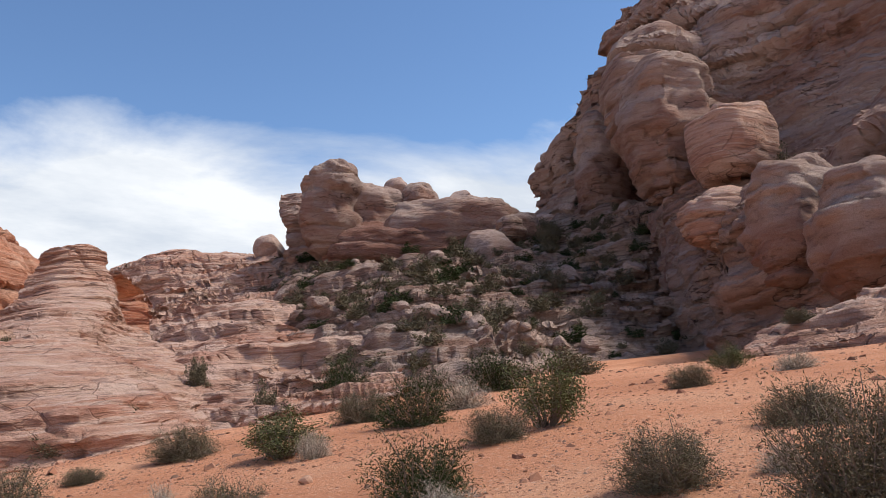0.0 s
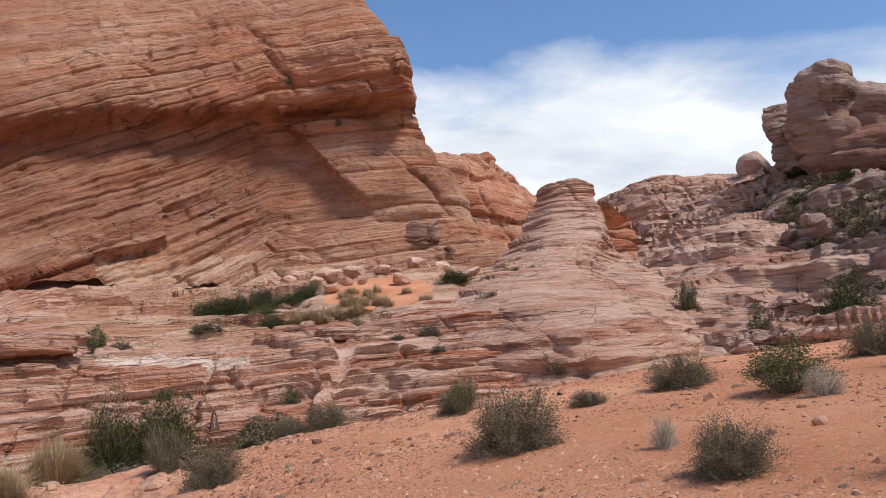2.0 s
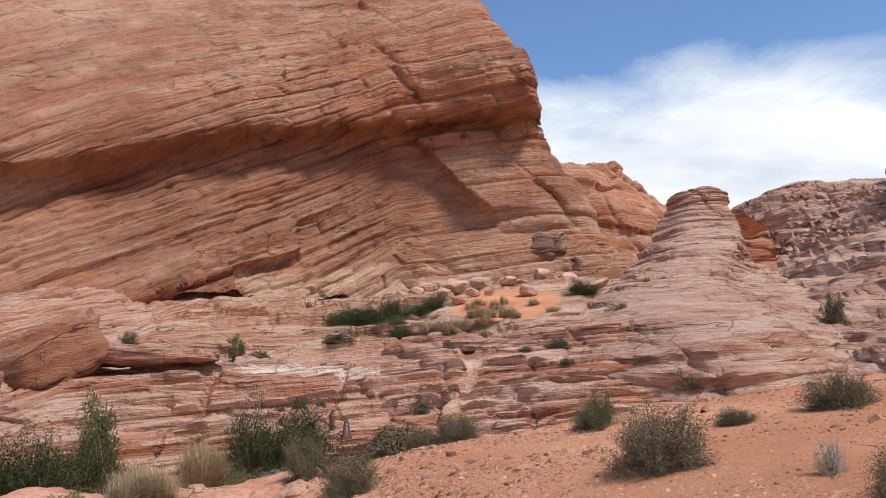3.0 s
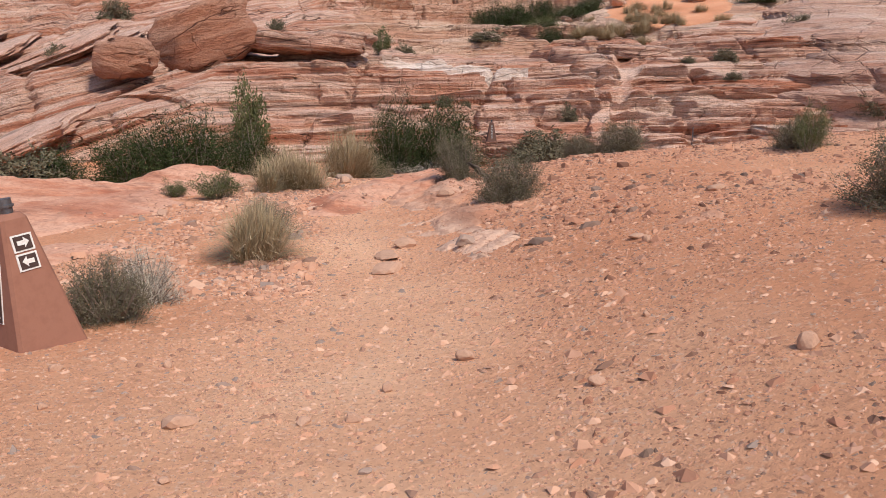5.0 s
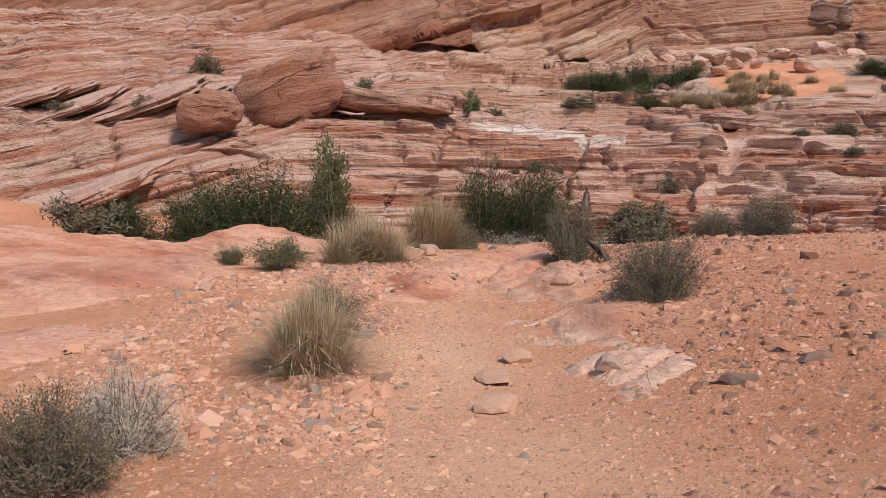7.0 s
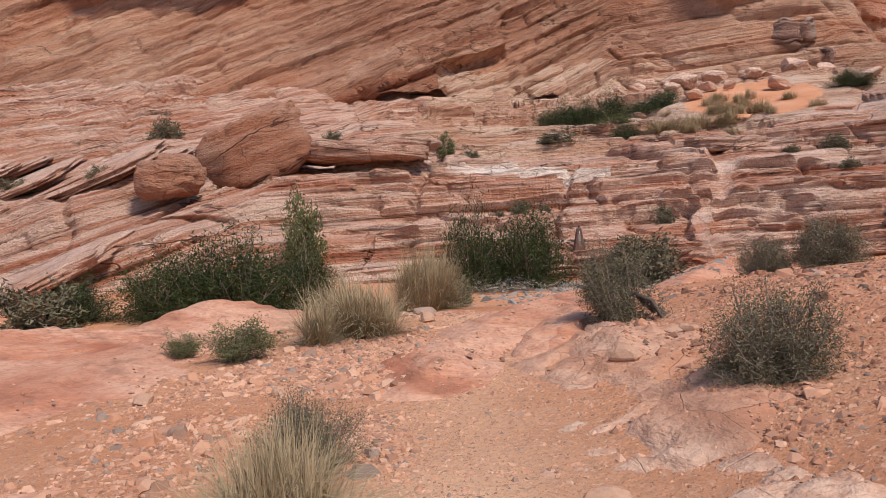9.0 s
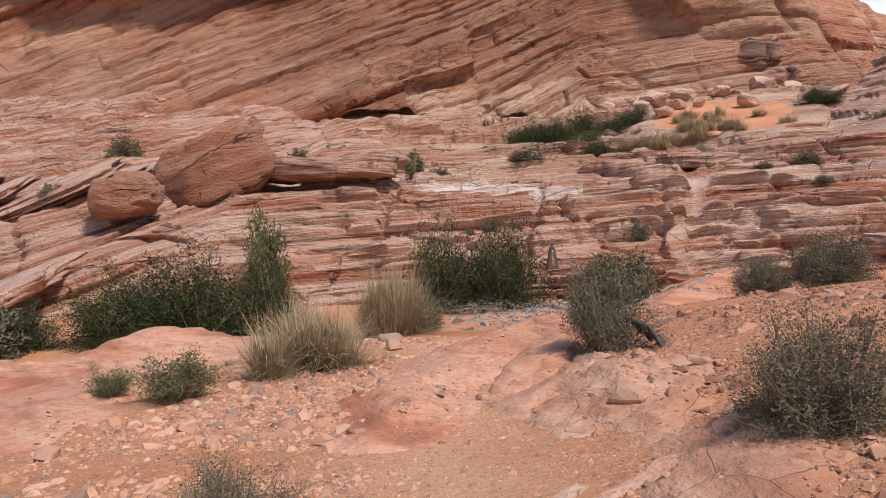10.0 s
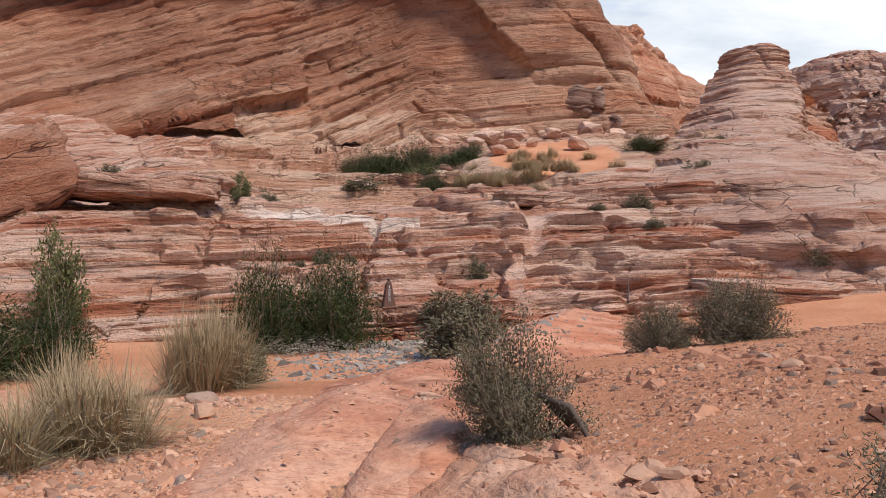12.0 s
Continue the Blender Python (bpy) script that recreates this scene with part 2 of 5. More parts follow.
ROCK_CREAM = rock_material("cream_cross_bedded_sandstone", (0.79, 0.565, 0.42), (0.68, 0.405, 0.27), (0.54, 0.25, 0.15), (0.15, 0.07, 0.045), 0.5, 3.4, 0.0, 0.2, 1.0, 0.8, 0.35, 0.34, 0.4)
ROCK_WHITE = rock_material("bleached_sandstone", (0.86, 0.72, 0.62), (0.78, 0.58, 0.47), (0.62, 0.36, 0.25), (0.16, 0.08, 0.055), 0.6, 3.0, 0.0, 0.3, 1.0, 0.5, 0.2, 0.5, 0.6)
ROCK_RED = rock_material("red_boulder_sandstone", (0.64, 0.36, 0.24), (0.52, 0.225, 0.13), (0.40, 0.14, 0.072), (0.10, 0.042, 0.03), 0.6, 2.0, 0.2, 0.5, 2.0, 0.35, 0.4, 0.6, 0.3)
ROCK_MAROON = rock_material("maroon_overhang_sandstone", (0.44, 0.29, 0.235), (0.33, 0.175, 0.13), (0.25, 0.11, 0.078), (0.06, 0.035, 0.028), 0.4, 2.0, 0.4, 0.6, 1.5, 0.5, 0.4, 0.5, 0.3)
SAND = ground_material()

# ---- noise and surface helpers ----


def lattice(ix, iy, iz):
    h = (ix * 374761393 + iy * 668265263 + iz * 2147483647 + 1013904223) & 0x7FFFFFFF
    h = ((h ^ (h >> 13)) * 1274126177) & 0x7FFFFFFF
    h = (h ^ (h >> 16)) & 0xFFFFFF
    return h / 16777215.0


def vnoise(x, y, z):
    """Smooth value noise, 0 to 1, on arrays."""
    x, y, z = np.broadcast_arrays(np.asarray(x, float), np.asarray(y, float), np.asarray(z, float))
    fx, fy, fz = np.floor(x), np.floor(y), np.floor(z)
    ix, iy, iz = fx.astype(np.int64), fy.astype(np.int64), fz.astype(np.int64)
    u, v, w = x - fx, y - fy, z - fz
    u, v, w = u * u * (3 - 2 * u), v * v * (3 - 2 * v), w * w * (3 - 2 * w)
    out = 0
    for a in (0, 1):
        for b in (0, 1):
            for c in (0, 1):
                out = out + lattice(ix + a, iy + b, iz + c) * (u if a else 1 - u) * (v if b else 1 - v) * (w if c else 1 - w)
    return out


def fbm(x, y, z, octaves=4):
    """Layered noise, about -1 to 1."""
    out, amp, tot = 0, 1.0, 0.0
    for k in range(octaves):
        f = 2.0 ** k
        out = out + amp * (vnoise(np.asarray(x) * f + 17.1 * k, np.asarray(y) * f + 5.3 * k, np.asarray(z) * f + 9.7 * k) * 2 - 1)
        tot += amp
        amp *= 0.5
    return out / tot


def sstep(a, b, x):
    t = np.clip((x - a) / (b - a), 0, 1)
    return t * t * (3 - 2 * t)


def spline(ctrl, n):
    """Catmull-Rom along the first axis, n samples."""
    ctrl = np.asarray(ctrl, float)
    k = len(ctrl)
    t = np.linspace(0, k - 1 - 1e-9, n)
    i = t.astype(int)
    f = (t - i).reshape(-1, *([1] * (ctrl.ndim - 1)))
    p0, p1, p2, p3 = (ctrl[np.clip(i + d, 0, k - 1)] for d in (-1, 0, 1, 2))
    return 0.5 * (2 * p1 + (p2 - p0) * f + (2 * p0 - 5 * p1 + 4 * p2 - p3) * f ** 2 + (3 * p1 - p0 - 3 * p2 + p3) * f ** 3)


def loft(rows, nu, nv):
    """A smooth sheet through rows of plan points, foot first."""
    cols = [spline(np.array(r, float).reshape(-1, 3), nu) for r in rows]
    return spline(np.array(cols), nv)


def normals(P):
    du = np.gradient(P, axis=1)
    dv = np.gradient(P, axis=0)
    n = np.cross(du, dv)
    return n / (np.linalg.norm(n, axis=2, keepdims=True) + 1e-9)


def bed_height(P, dip):
    """Height within the beds; dip is the slope of the beds along x and y, or a function of x, y, z."""
    x, y, z = P[..., 0], P[..., 1], P[..., 2]
    return dip(x, y, z) if callable(dip) else z + dip[0] * x + dip[1] * y


def bedded(P, dip, layers, lumps, seed=0.0, warp=0.5, joints=None, crisp=0.8, groove=0.35, out=None):
    """Push a sheet in and out bed by bed. layers: (thickness, depth, reach along the bed); lumps: (size, depth).
    out holds the directions to push in, if not the normals."""
    N = normals(P) if out is None else out
    x, y, z = P[..., 0], P[..., 1], P[..., 2]
    d = np.zeros_like(x)
    for size, depth in lumps:
        d += depth * fbm(x / size + seed, y / size, z / size, 4)
    s = bed_height(P, dip) + warp * fbm(x / 9.0 + seed, y / 9.0, z / 9.0, 3)
    for thick, depth, reach in layers:
        q = s / thick + 0.25 * fbm(x / (reach * 0.6), y / (reach * 0.6), seed, 2)
        k = np.floor(q)
        f = q - k
        a = vnoise(x / reach + seed, y / reach, k * 7.31)
        b = vnoise(x / reach + seed, y / reach, (k + 1) * 7.31)
        edge = sstep(crisp, 1.0, f)
        d += depth * ((a * (1 - edge) + b * edge) * 2 - 1) - groove * depth * np.exp(-((f - (1 + crisp) / 2) / (0.45 * (1 - crisp))) ** 2)
    if joints:
        spacing, depth, width = joints
        q = (x * 0.94 + y * 0.25 + 0.25 * z + 1.2 * fbm(x / 6, y / 6, z / 6, 3)) / spacing
        f = np.abs(q - np.round(q)) * spacing
        keep = lattice(np.round(q).astype(np.int64), np.int64(3), np.int64(int(seed * 10))) > 0.35
        d -= depth * np.exp(-(f / width) ** 2) * keep
    return P + N * d[..., None]


def fractured(P, dip, blocks, seed=0.0, lean=0.35, cover=0.5, out=None):
    """Break a sheet into bricks of rock between beds and joints, each standing in or out.
    blocks: (thickness, length, depth); cover is the share of the face that is broken."""
    N = normals(P) if out is None else out
    x, y, z = P[..., 0], P[..., 1], P[..., 2]
    s = bed_height(P, dip)
    d = np.zeros_like(x)
    for i, (thick, long, depth) in enumerate(blocks):
        q = (s + 0.35 * thick * fbm(x / (2.5 * long) + seed, y / (2.5 * long), i * 3.0, 3)) / thick
        k = np.floor(q)
        own = lattice(k.astype(np.int64), np.int64(11 + i), np.int64(int(seed * 10)))
        t = (x * 0.9 + y * 0.43 + lean * z * (0.4 + own) + 0.5 * long * fbm(x / long, y / long, z / long + i, 3)) / (long * (0.6 + 0.8 * own)) + 7.0 * own
        j = np.floor(t)
        a = lattice(j.astype(np.int64), k.astype(np.int64), np.int64(5 + i))
        f, g = q - k, t - j
        gap = np.exp(-(np.minimum(f, 1 - f) / 0.06) ** 2) * 0.5 + np.exp(-(np.minimum(g, 1 - g) / 0.04) ** 2) * 0.35
        where = sstep(0.62 - 0.3 * cover, 0.74 - 0.3 * cover, vnoise(x / (3 * long) + seed + i, y / (3 * long), z / (1.5 * long)))
        d += depth * where * ((a - 0.5) * 1.2 + 0.35 * (f - 0.5) - gap * (0.5 + a))
    return P + N * d[..., None]


def terraced(P, dip, steps, seed=0.0, warp=0.5, fine=1.0, undercut=1.0):
    """Cut a slope into treads and risers. steps: (height, how sharp, reach along the bed)."""
    x, y, z = P[..., 0], P[..., 1], P[..., 2].copy()
    N = normals(P)
    flat = N[..., :2] / (np.linalg.norm(N[..., :2], axis=2, keepdims=True) + 1e-6)
    gentle = sstep(0.45, 0.8, np.abs(N[..., 2]))
    out = P.copy()
    lean = bed_height(P, dip) - z + warp * fbm(x / 11.0 + seed, y / 11.0, seed, 3)
    for high, sharp, reach in steps:
        s = (z + lean) / high + 0.4 * fbm(x / reach + seed, y / reach, high * 9, 3)
        k = np.floor(s)
        f = s - k
        live = sharp * sstep(0.25, 0.5, vnoise(x / reach + 3 * seed, y / reach, k * 3.7)) * gentle * fine
        tread = 0.15 * f + 0.85 * sstep(0.62, 0.92, f)
        z = z + live * high * (tread - f)
        lip = live * high * undercut * (0.2 * np.exp(-((f - 0.95) / 0.08) ** 2) + 0.2 * np.exp(-(f / 0.08) ** 2) - 0.3 * np.exp(-((f - 0.64) / 0.10) ** 2))
        out[..., :2] += flat * lip[..., None]
    out[..., 2] = z
    return out


def sheet_mesh(name, P, material, flat=False):
    nv, nu = P.shape[:2]
    me = bpy.data.meshes.new(name)
    idx = np.arange(nu * nv).reshape(nv, nu)
    quads = np.stack([idx[:-1, :-1], idx[:-1, 1:], idx[1:, 1:], idx[1:, :-1]], axis=-1).reshape(-1, 4)
    me.vertices.add(nu * nv)
    me.vertices.foreach_set("co", P.reshape(-1).astype(np.float32))
    me.loops.add(quads.size)
    me.loops.foreach_set("vertex_index", quads.reshape(-1).astype(np.int32))
    me.polygons.add(len(quads))
    me.polygons.foreach_set("loop_start", np.arange(0, quads.size, 4, dtype=np.int32))
    me.update(calc_edges=True)
    me.polygons.foreach_set("use_smooth", np.full(len(quads), not flat))
    me.materials.append(material)
    return me


SURFACES = []


def set_beds(me, dip):
    n = len(me.vertices)
    co = np.empty(n * 3, np.float32)
    me.vertices.foreach_get("co", co)
    me.attributes.new("bed", "FLOAT", "POINT").data.foreach_set("value", bed_height(co.reshape(-1, 3).astype(float), dip).astype(np.float32))


def rock_sheet(name, P, material, dip, label, category="cliff"):
    SURFACES.append(P.reshape(-1, 3))
    me = sheet_mesh(name, P, material)
    me.set_sharp_from_angle(angle=radians(38))
    set_beds(me, dip)
    return tagged(new(name, me), label, category, kind="structure")


# ---- the ground ----


def trail_x(y):
    return np.interp(y, [-6, 0, 5, 10, 14, 18, 24], [0.6, 0.25, -0.25, -1.2, -1.2, -0.6, 0.5])


def trail_z(y):
    return np.interp(y, [-8, 3, 5, 8, 10, 14, 17, 20, 24], [0.1, 0.0, -0.07, -0.12, -0.16, -0.32, -0.62, -1.1, -1.75])


def ground_z(x, y):
    x, y = np.asarray(x, float), np.asarray(y, float)
    u = x - trail_x(y)
    wash = -1.75 + 0.1 * np.clip(x - 6, 0, 50) + 0.05 * np.clip(-14 - x, 0, 40)
    low = trail_z(y)
    low = low - 0.25 * sstep(1.2, 4.5, -u) * sstep(3, 8, y) - 0.85 * sstep(3.5, 8, -u) * sstep(8, 17, y)
    far = sstep(18.5, 23.5, y + 0.12 * np.clip(-x, 0, 12))
    low = low * (1 - far) + wash * far
    ub = 0.35 * np.logaddexp(0, (u - 0.8) / 0.35)
    bank = (0.6 * (1 - np.exp(-ub / 1.5)) + 2.35 * (1 - np.exp(-ub / 22.0))) * (1 - 0.9 * sstep(22, 34, x))
    keep = 1 - sstep(8.0, 22.5, y - 0.25 * np.clip(x - 5, 0, 30))
    z = low + bank * keep
    out = sstep(45, 160, np.hypot(x - 5, y - 20))
    z = z * (1 - out) + 1.0 * out
    z = z + 0.05 * fbm(x / 1.7, y / 1.7, 0.0, 5) + 0.12 * fbm(x / 6, y / 6, 3.0, 2) * sstep(1.0, 3.0, np.abs(u))
    return z


def build_ground():
    def axis(a, b, step, far):
        core = np.arange(a, b, step)
        k = 1.16 ** np.arange(0, 60)
        tail = np.cumsum(step * k)
        tail = tail[tail < far]
        return np.concatenate([(a - tail)[::-1], core, b + tail])

    xs, ys = axis(-8, 14, 0.1, 2600), axis(-2, 24, 0.1, 2600)
    X, Y = np.meshgrid(xs, ys)
    P = np.stack([X, Y, ground_z(X, Y)], axis=-1)
    me = sheet_mesh("ground", P, SAND)
    u = X - trail_x(Y)
    tread = np.exp(-((u + 0.12 * fbm(X, Y, 1.0, 3)) / np.interp(Y, [-5, 3.5, 7.5, 14], [1.9, 1.4, 0.62, 0.45])) ** 2) * (1 - sstep(13, 16, Y)) * (0.75 + 0.5 * fbm(X * 1.5, Y * 1.5, 7.0, 3))
    me.attributes.new("tread", "FLOAT", "POINT").data.foreach_set("value", np.clip(tread, 0, 1).reshape(-1).astype(np.float32))
    return tagged(new("ground", me), "orange desert sand strewn with small stones", "ground", kind="structure")


build_ground()

# ---- rock masses ----
bench_rows = [
    [-40, 18, -2.2, -24, 26, -2.2, -13, 28.3, -2.3, -4, 29.6, -2.3, 1, 29.2, -2.3, 7, 30.6, -2.2, 13, 31.2, -2.0, 20, 30, -1.5],
    [-40, 19, -0.6, -24, 27.2, -0.8, -13, 29.5, -0.8, -4, 30.6, -0.8, 1, 30.4, -0.75, 7, 31.8, -0.7, 13, 32.4, -0.4, 20, 32, 0.0],
    [-40, 23, 1.0, -24, 31, 0.9, -13, 33, 1.2, -4, 34.8, 0.9, 1, 35.2, 0.8, 7, 35.4, 0.9, 13, 35.8, 1.5, 20, 36, 2.2],
    [-42, 27, 2.4, -25, 35, 2.2, -13, 36.5, 2.7, -4, 38.6, 2.5, 1, 39.4, 2.4, 7, 39.2, 2.5, 13, 39.5, 3.2, 20, 41, 3.8],
    [-43, 31, 3.4, -26, 39, 3.3, -13, 41.5, 3.1, -4, 44, 2.9, 1, 46, 3.1, 7, 46, 3.6, 13, 45.5, 4.4, 21, 48, 5.2],
    [-46, 38, 6.0, -29, 47, 6.0, -14, 53, 5.6, -4, 57, 5.3, 2, 58, 5.6, 8, 57, 6.2, 15, 57, 6.6, 24, 60, 8.0],
    [-52, 50, 9.0, -34, 58, 9.0, -16, 68, 9.5, -5, 80, 10.0, 3, 84, 10.0, 10, 84, 9.6, 19, 84, 9.6, 32, 88, 10.5],
]


def bench_beds(x, y, z):
    # nearly level over the wash, tilting up to the right farther left
    return z - 0.04 * x + 0.03 * y - 0.36 * np.minimum(x + 11, 0) - 0.1 * np.clip(x + 11, -2, 0)


P0 = loft(bench_rows, 480, 640)
P0[..., 2] += 1.5 * fbm(P0[..., 0] / 10.0, P0[..., 1] / 10.0, 2.0, 4) * sstep(47, 62, P0[..., 1])
bench_out = normals(P0) * np.array([1.0, 1.0, 0.35])
bench_out /= np.linalg.norm(bench_out, axis=2, keepdims=True)
P = terraced(P0, bench_beds, [(1.25, 0.75, 13.0), (0.5, 0.85, 9.0), (0.2, 0.85, 6.0)], 1.3, 0.5, sstep(-12.5, -9.0, P0[..., 0]), 0.45)
plain = P
P = bedded(P, bench_beds, [(1.3, 0.14, 8.0), (0.5, 0.11, 6.0)], [(7.0, 0.35), (1.3, 0.10), (0.35, 0.04)], 1.3, 0.35, (5.5, 0.25, 0.15), 0.8, 0.7, bench_out)
left = (1 - sstep(-13, -8, P0[..., 0]))[..., None]
P = P * (1 - left) + bedded(plain, bench_beds, [(1.9, 0.6, 6.0)], [(2.5, 0.5)], 6.1, 0.3, (4.5, 0.35, 0.3), 0.45, 0.1, bench_out) * left
P = fractured(P, bench_beds, [(0.8, 4.5, 0.6), (0.33, 2.6, 0.34), (0.13, 1.4, 0.12)], 3.1, 0.5, 0.75, bench_out)
bx, by = P0[..., 0], P0[..., 1]
ramp_d = np.hypot((bx - 11.5) / 5.5, (by - 53) / 9.0) + 0.25 * fbm(bx / 2.0, by / 2.0, 1.0, 3)
cleft_d = np.abs(bx - np.interp(by, [30, 35, 40, 46, 52], [4.7, 5.6, 7.2, 9.2, 11.0]) - 0.35 * np.sin(by * 0.9)) / 0.4 + 1.1 * fbm(bx / 0.8, by / 0.9, 2.0, 3) + 10 * (by > 50) + 10 * (by < 29)
sandy = np.maximum(1 - sstep(0.75, 1.0, ramp_d), 1 - sstep(0.6, 1.2, cleft_d))
P = P * (1 - sandy[..., None]) + (P0 + np.array([0, 0, -0.1])) * sandy[..., None]
P[..., 2] -= 0.35 * np.exp(-(cleft_d / 1.1) ** 2)
# two long joints that cut down across the ledges
for ys, xs in (((29.5, 30.4, 33.1, 33.8, 36.4, 43.5), (-7.1, -6.85, -6.2, -5.5, -5.2, -5.0)), ((30.5, 36.0, 39.1, 41.0), (-0.5, 0.28, 0.82, 1.2))):
    joint = np.exp(-((bx - np.interp(by, ys, xs) + 0.25 * fbm(bx, by, 3.0, 3)) / 0.13) ** 2) * sstep(ys[0] - 0.4, ys[0], by) * (1 - sstep(ys[-1], ys[-1] + 0.4, by))
    P[..., 2] -= 0.38 * joint
    P[..., 1] += 0.3 * joint
# shadowed hollows below overhanging ledges, and the long gap under the leaning slab
bz = P0[..., 2]
for hx, hz, wide, high, deep in ((-9.8, 2.4, 1.1, 0.26, 1.8), (16.6, 1.1, 1.3, 0.24, 1.5), (-13.0, 0.2, 1.6, 0.16, 0.8), (-4.3, -0.2, 2.2, 0.13, 0.7)):
    P[..., 1] += deep * np.exp(-((bx - hx) / wide) ** 4 - ((bz - hz) / high) ** 2)
gap_x = np.array([-17.5, -14.9, -13.7, -12.6])
gap_z = np.array([-1.3, -0.3, 0.9, 2.5])
gap = bz - np.interp(bx, gap_x, gap_z) + 0.12 * fbm(bx, bz, 5.0, 3)
P[..., 1] += 1.1 * np.exp(-(gap / 0.2) ** 2) * sstep(gap_x[0], gap_x[0] + 2, bx) * (1 - sstep(gap_x[-1] - 1.0, gap_x[-1], bx))
bench = rock_sheet("layered_bench", P, ROCK_BENCH, bench_beds, "low bench of banded pink and cream sandstone ledges above a dry wash", "rock ledge")
bench.data.materials.append(SAND)
bench.data.materials.append(ROCK_CREAM)
cream = (by + 2.5 * fbm(bx / 3.0, by / 3.0, 4.0, 4) > 46.5) & (bx + 2 * fbm(bx / 3.0, by / 3.0, 8.0, 3) > -9)
bench.data.materials.append(ROCK_WHITE)
cap = bench_beds(bx, by, bz) - 3.35 + 0.12 * (bx + 1.5) + 0.12 * fbm(bx / 1.5, by / 1.5, 2.0, 3)
bleached = (np.abs(cap) < 0.24) & (bx > -4.6 + 0.5 * fbm(bx, by, 1.0, 2)) & (bx < 2.2) & (by < 40.5)
kinds = np.where(ramp_d < 0.66, 1, np.where(bleached, 3, np.where(cream, 2, 0)))[:-1, :-1]
bench.data.polygons.foreach_set("material_index", kinds.astype(np.int32).reshape(-1))

cliff_rows = [
    [-48, 38, 3, -30, 45, 4.5, -20, 51, 5.5, -8, 60, 7.5, 0, 66, 7.8, 8, 68, 7.2, 17, 68, 7, 27, 71.5, 8.5, 34, 84, 10],
    [-50, 44, 9, -32, 50, 9.5, -21, 55, 10.5, -9, 63, 12, 0, 69, 13, 8, 70.5, 13.5, 16, 70.5, 13.5, 25.2, 74.5, 14, 30, 92, 14],
    [-50, 47.6, 14, -33, 53.5, 14.5, -22, 57.8, 15.2, -9, 66, 19.3, 0, 71.5, 21.6, 8, 72.5, 22.8, 14.5, 72, 23.2, 19.6, 73.8, 23, 24, 95, 22],
    [-50, 47, 16, -33, 52, 16.5, -21, 55.5, 17, -8.5, 62.8, 21.5, 0, 68.2, 23.6, 8, 69.2, 24.5, 15.5, 67.6, 25, 18.3, 69.5, 25.2, 22, 92, 26],
    [-52, 52, 22, -35, 56, 23, -22, 58.5, 24, -9, 66, 29, 0, 71, 32, 7, 72, 33, 13, 70.5, 33.5, 15.8, 74, 34, 18, 95, 34],
    [-56, 66, 33, -40, 68, 35, -26, 70, 37, -12, 79, 44, -2, 85, 48, 4, 87, 50, 8, 88, 50, 10, 93, 50, 10, 108, 50],
]
P = loft(cliff_rows, 500, 420)
P = np.array([0.5, 0.0, 1.6]) + (P - np.array([0.5, 0.0, 1.6])) * 1.15
cx, cz = P[..., 0], P[..., 2]
# a slab that stands proud below the brow, with a sharp slanting edge
across = cx - (7.2 + (26.5 - cz) * 0.85) + 0.5 * fbm(cx / 2, cz / 2, 0.0, 3)
slab = sstep(-0.15, 0.25, across) * (1 - sstep(4.0, 14.0, across)) * sstep(14.5, 17.5, cz) * (1 - sstep(26.0, 27.5, cz + 0.1 * across))
# tilted ribs low on the face
rib = cz - (8.2 + 0.42 * (cx + 14)) + 0.4 * fbm(cx / 3, cz / 3, 5.0, 3)
ribs = sstep(-0.2, 0.2, rib) * (1 - sstep(0.5, 5.0, rib)) * sstep(-40, -30, cx) * (1 - sstep(-4.0, -3.0, cx))
P = P + normals(P) * (1.9 * slab + 1.3 * ribs)[..., None]


def cliff_beds(x, y, z):
    # steep cross-beds low down on the left, nearly level in the brow and on the right
    return z - 0.42 * np.clip(x - 6, -50, 0) * (1 - 0.7 * sstep(8, 60, z)) - 0.12 * x + 0.05 * y


cliff_out = normals(P)
P = bedded(P, cliff_beds, [(2.4, 0.16, 26.0), (0.9, 0.08, 18.0)], [(16.0, 1.0), (4.0, 0.35), (1.2, 0.18), (0.5, 0.07)], 4.7, 0.3, None, 0.75)
low_left = ((1 - sstep(0, 7, P[..., 0])) * (1 - sstep(17, 24, P[..., 2])))[..., None]
P = P * (1 - low_left) + bedded(P, cliff_beds, [(1.9, 0.5, 14.0), (0.7, 0.3, 9.0)], [(3.0, 0.3), (0.9, 0.12)], 2.9, 0.2, None, 0.8, 0.35, cliff_out) * low_left
P = fractured(P, cliff_beds, [(4.5, 13.0, 0.7), (1.5, 6.0, 0.4), (0.55, 3.0, 0.2)], 7.3, 0.8, 0.6, cliff_out)
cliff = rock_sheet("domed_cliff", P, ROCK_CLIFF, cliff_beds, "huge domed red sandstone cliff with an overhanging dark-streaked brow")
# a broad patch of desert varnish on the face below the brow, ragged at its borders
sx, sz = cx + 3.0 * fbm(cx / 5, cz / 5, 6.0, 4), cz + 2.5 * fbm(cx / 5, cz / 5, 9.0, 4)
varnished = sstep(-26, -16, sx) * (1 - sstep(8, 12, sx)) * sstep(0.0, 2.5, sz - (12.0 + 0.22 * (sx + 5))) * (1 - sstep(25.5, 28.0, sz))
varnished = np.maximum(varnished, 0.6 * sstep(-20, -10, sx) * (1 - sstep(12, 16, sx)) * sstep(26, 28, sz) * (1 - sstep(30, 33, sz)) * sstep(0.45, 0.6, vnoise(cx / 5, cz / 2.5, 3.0)))
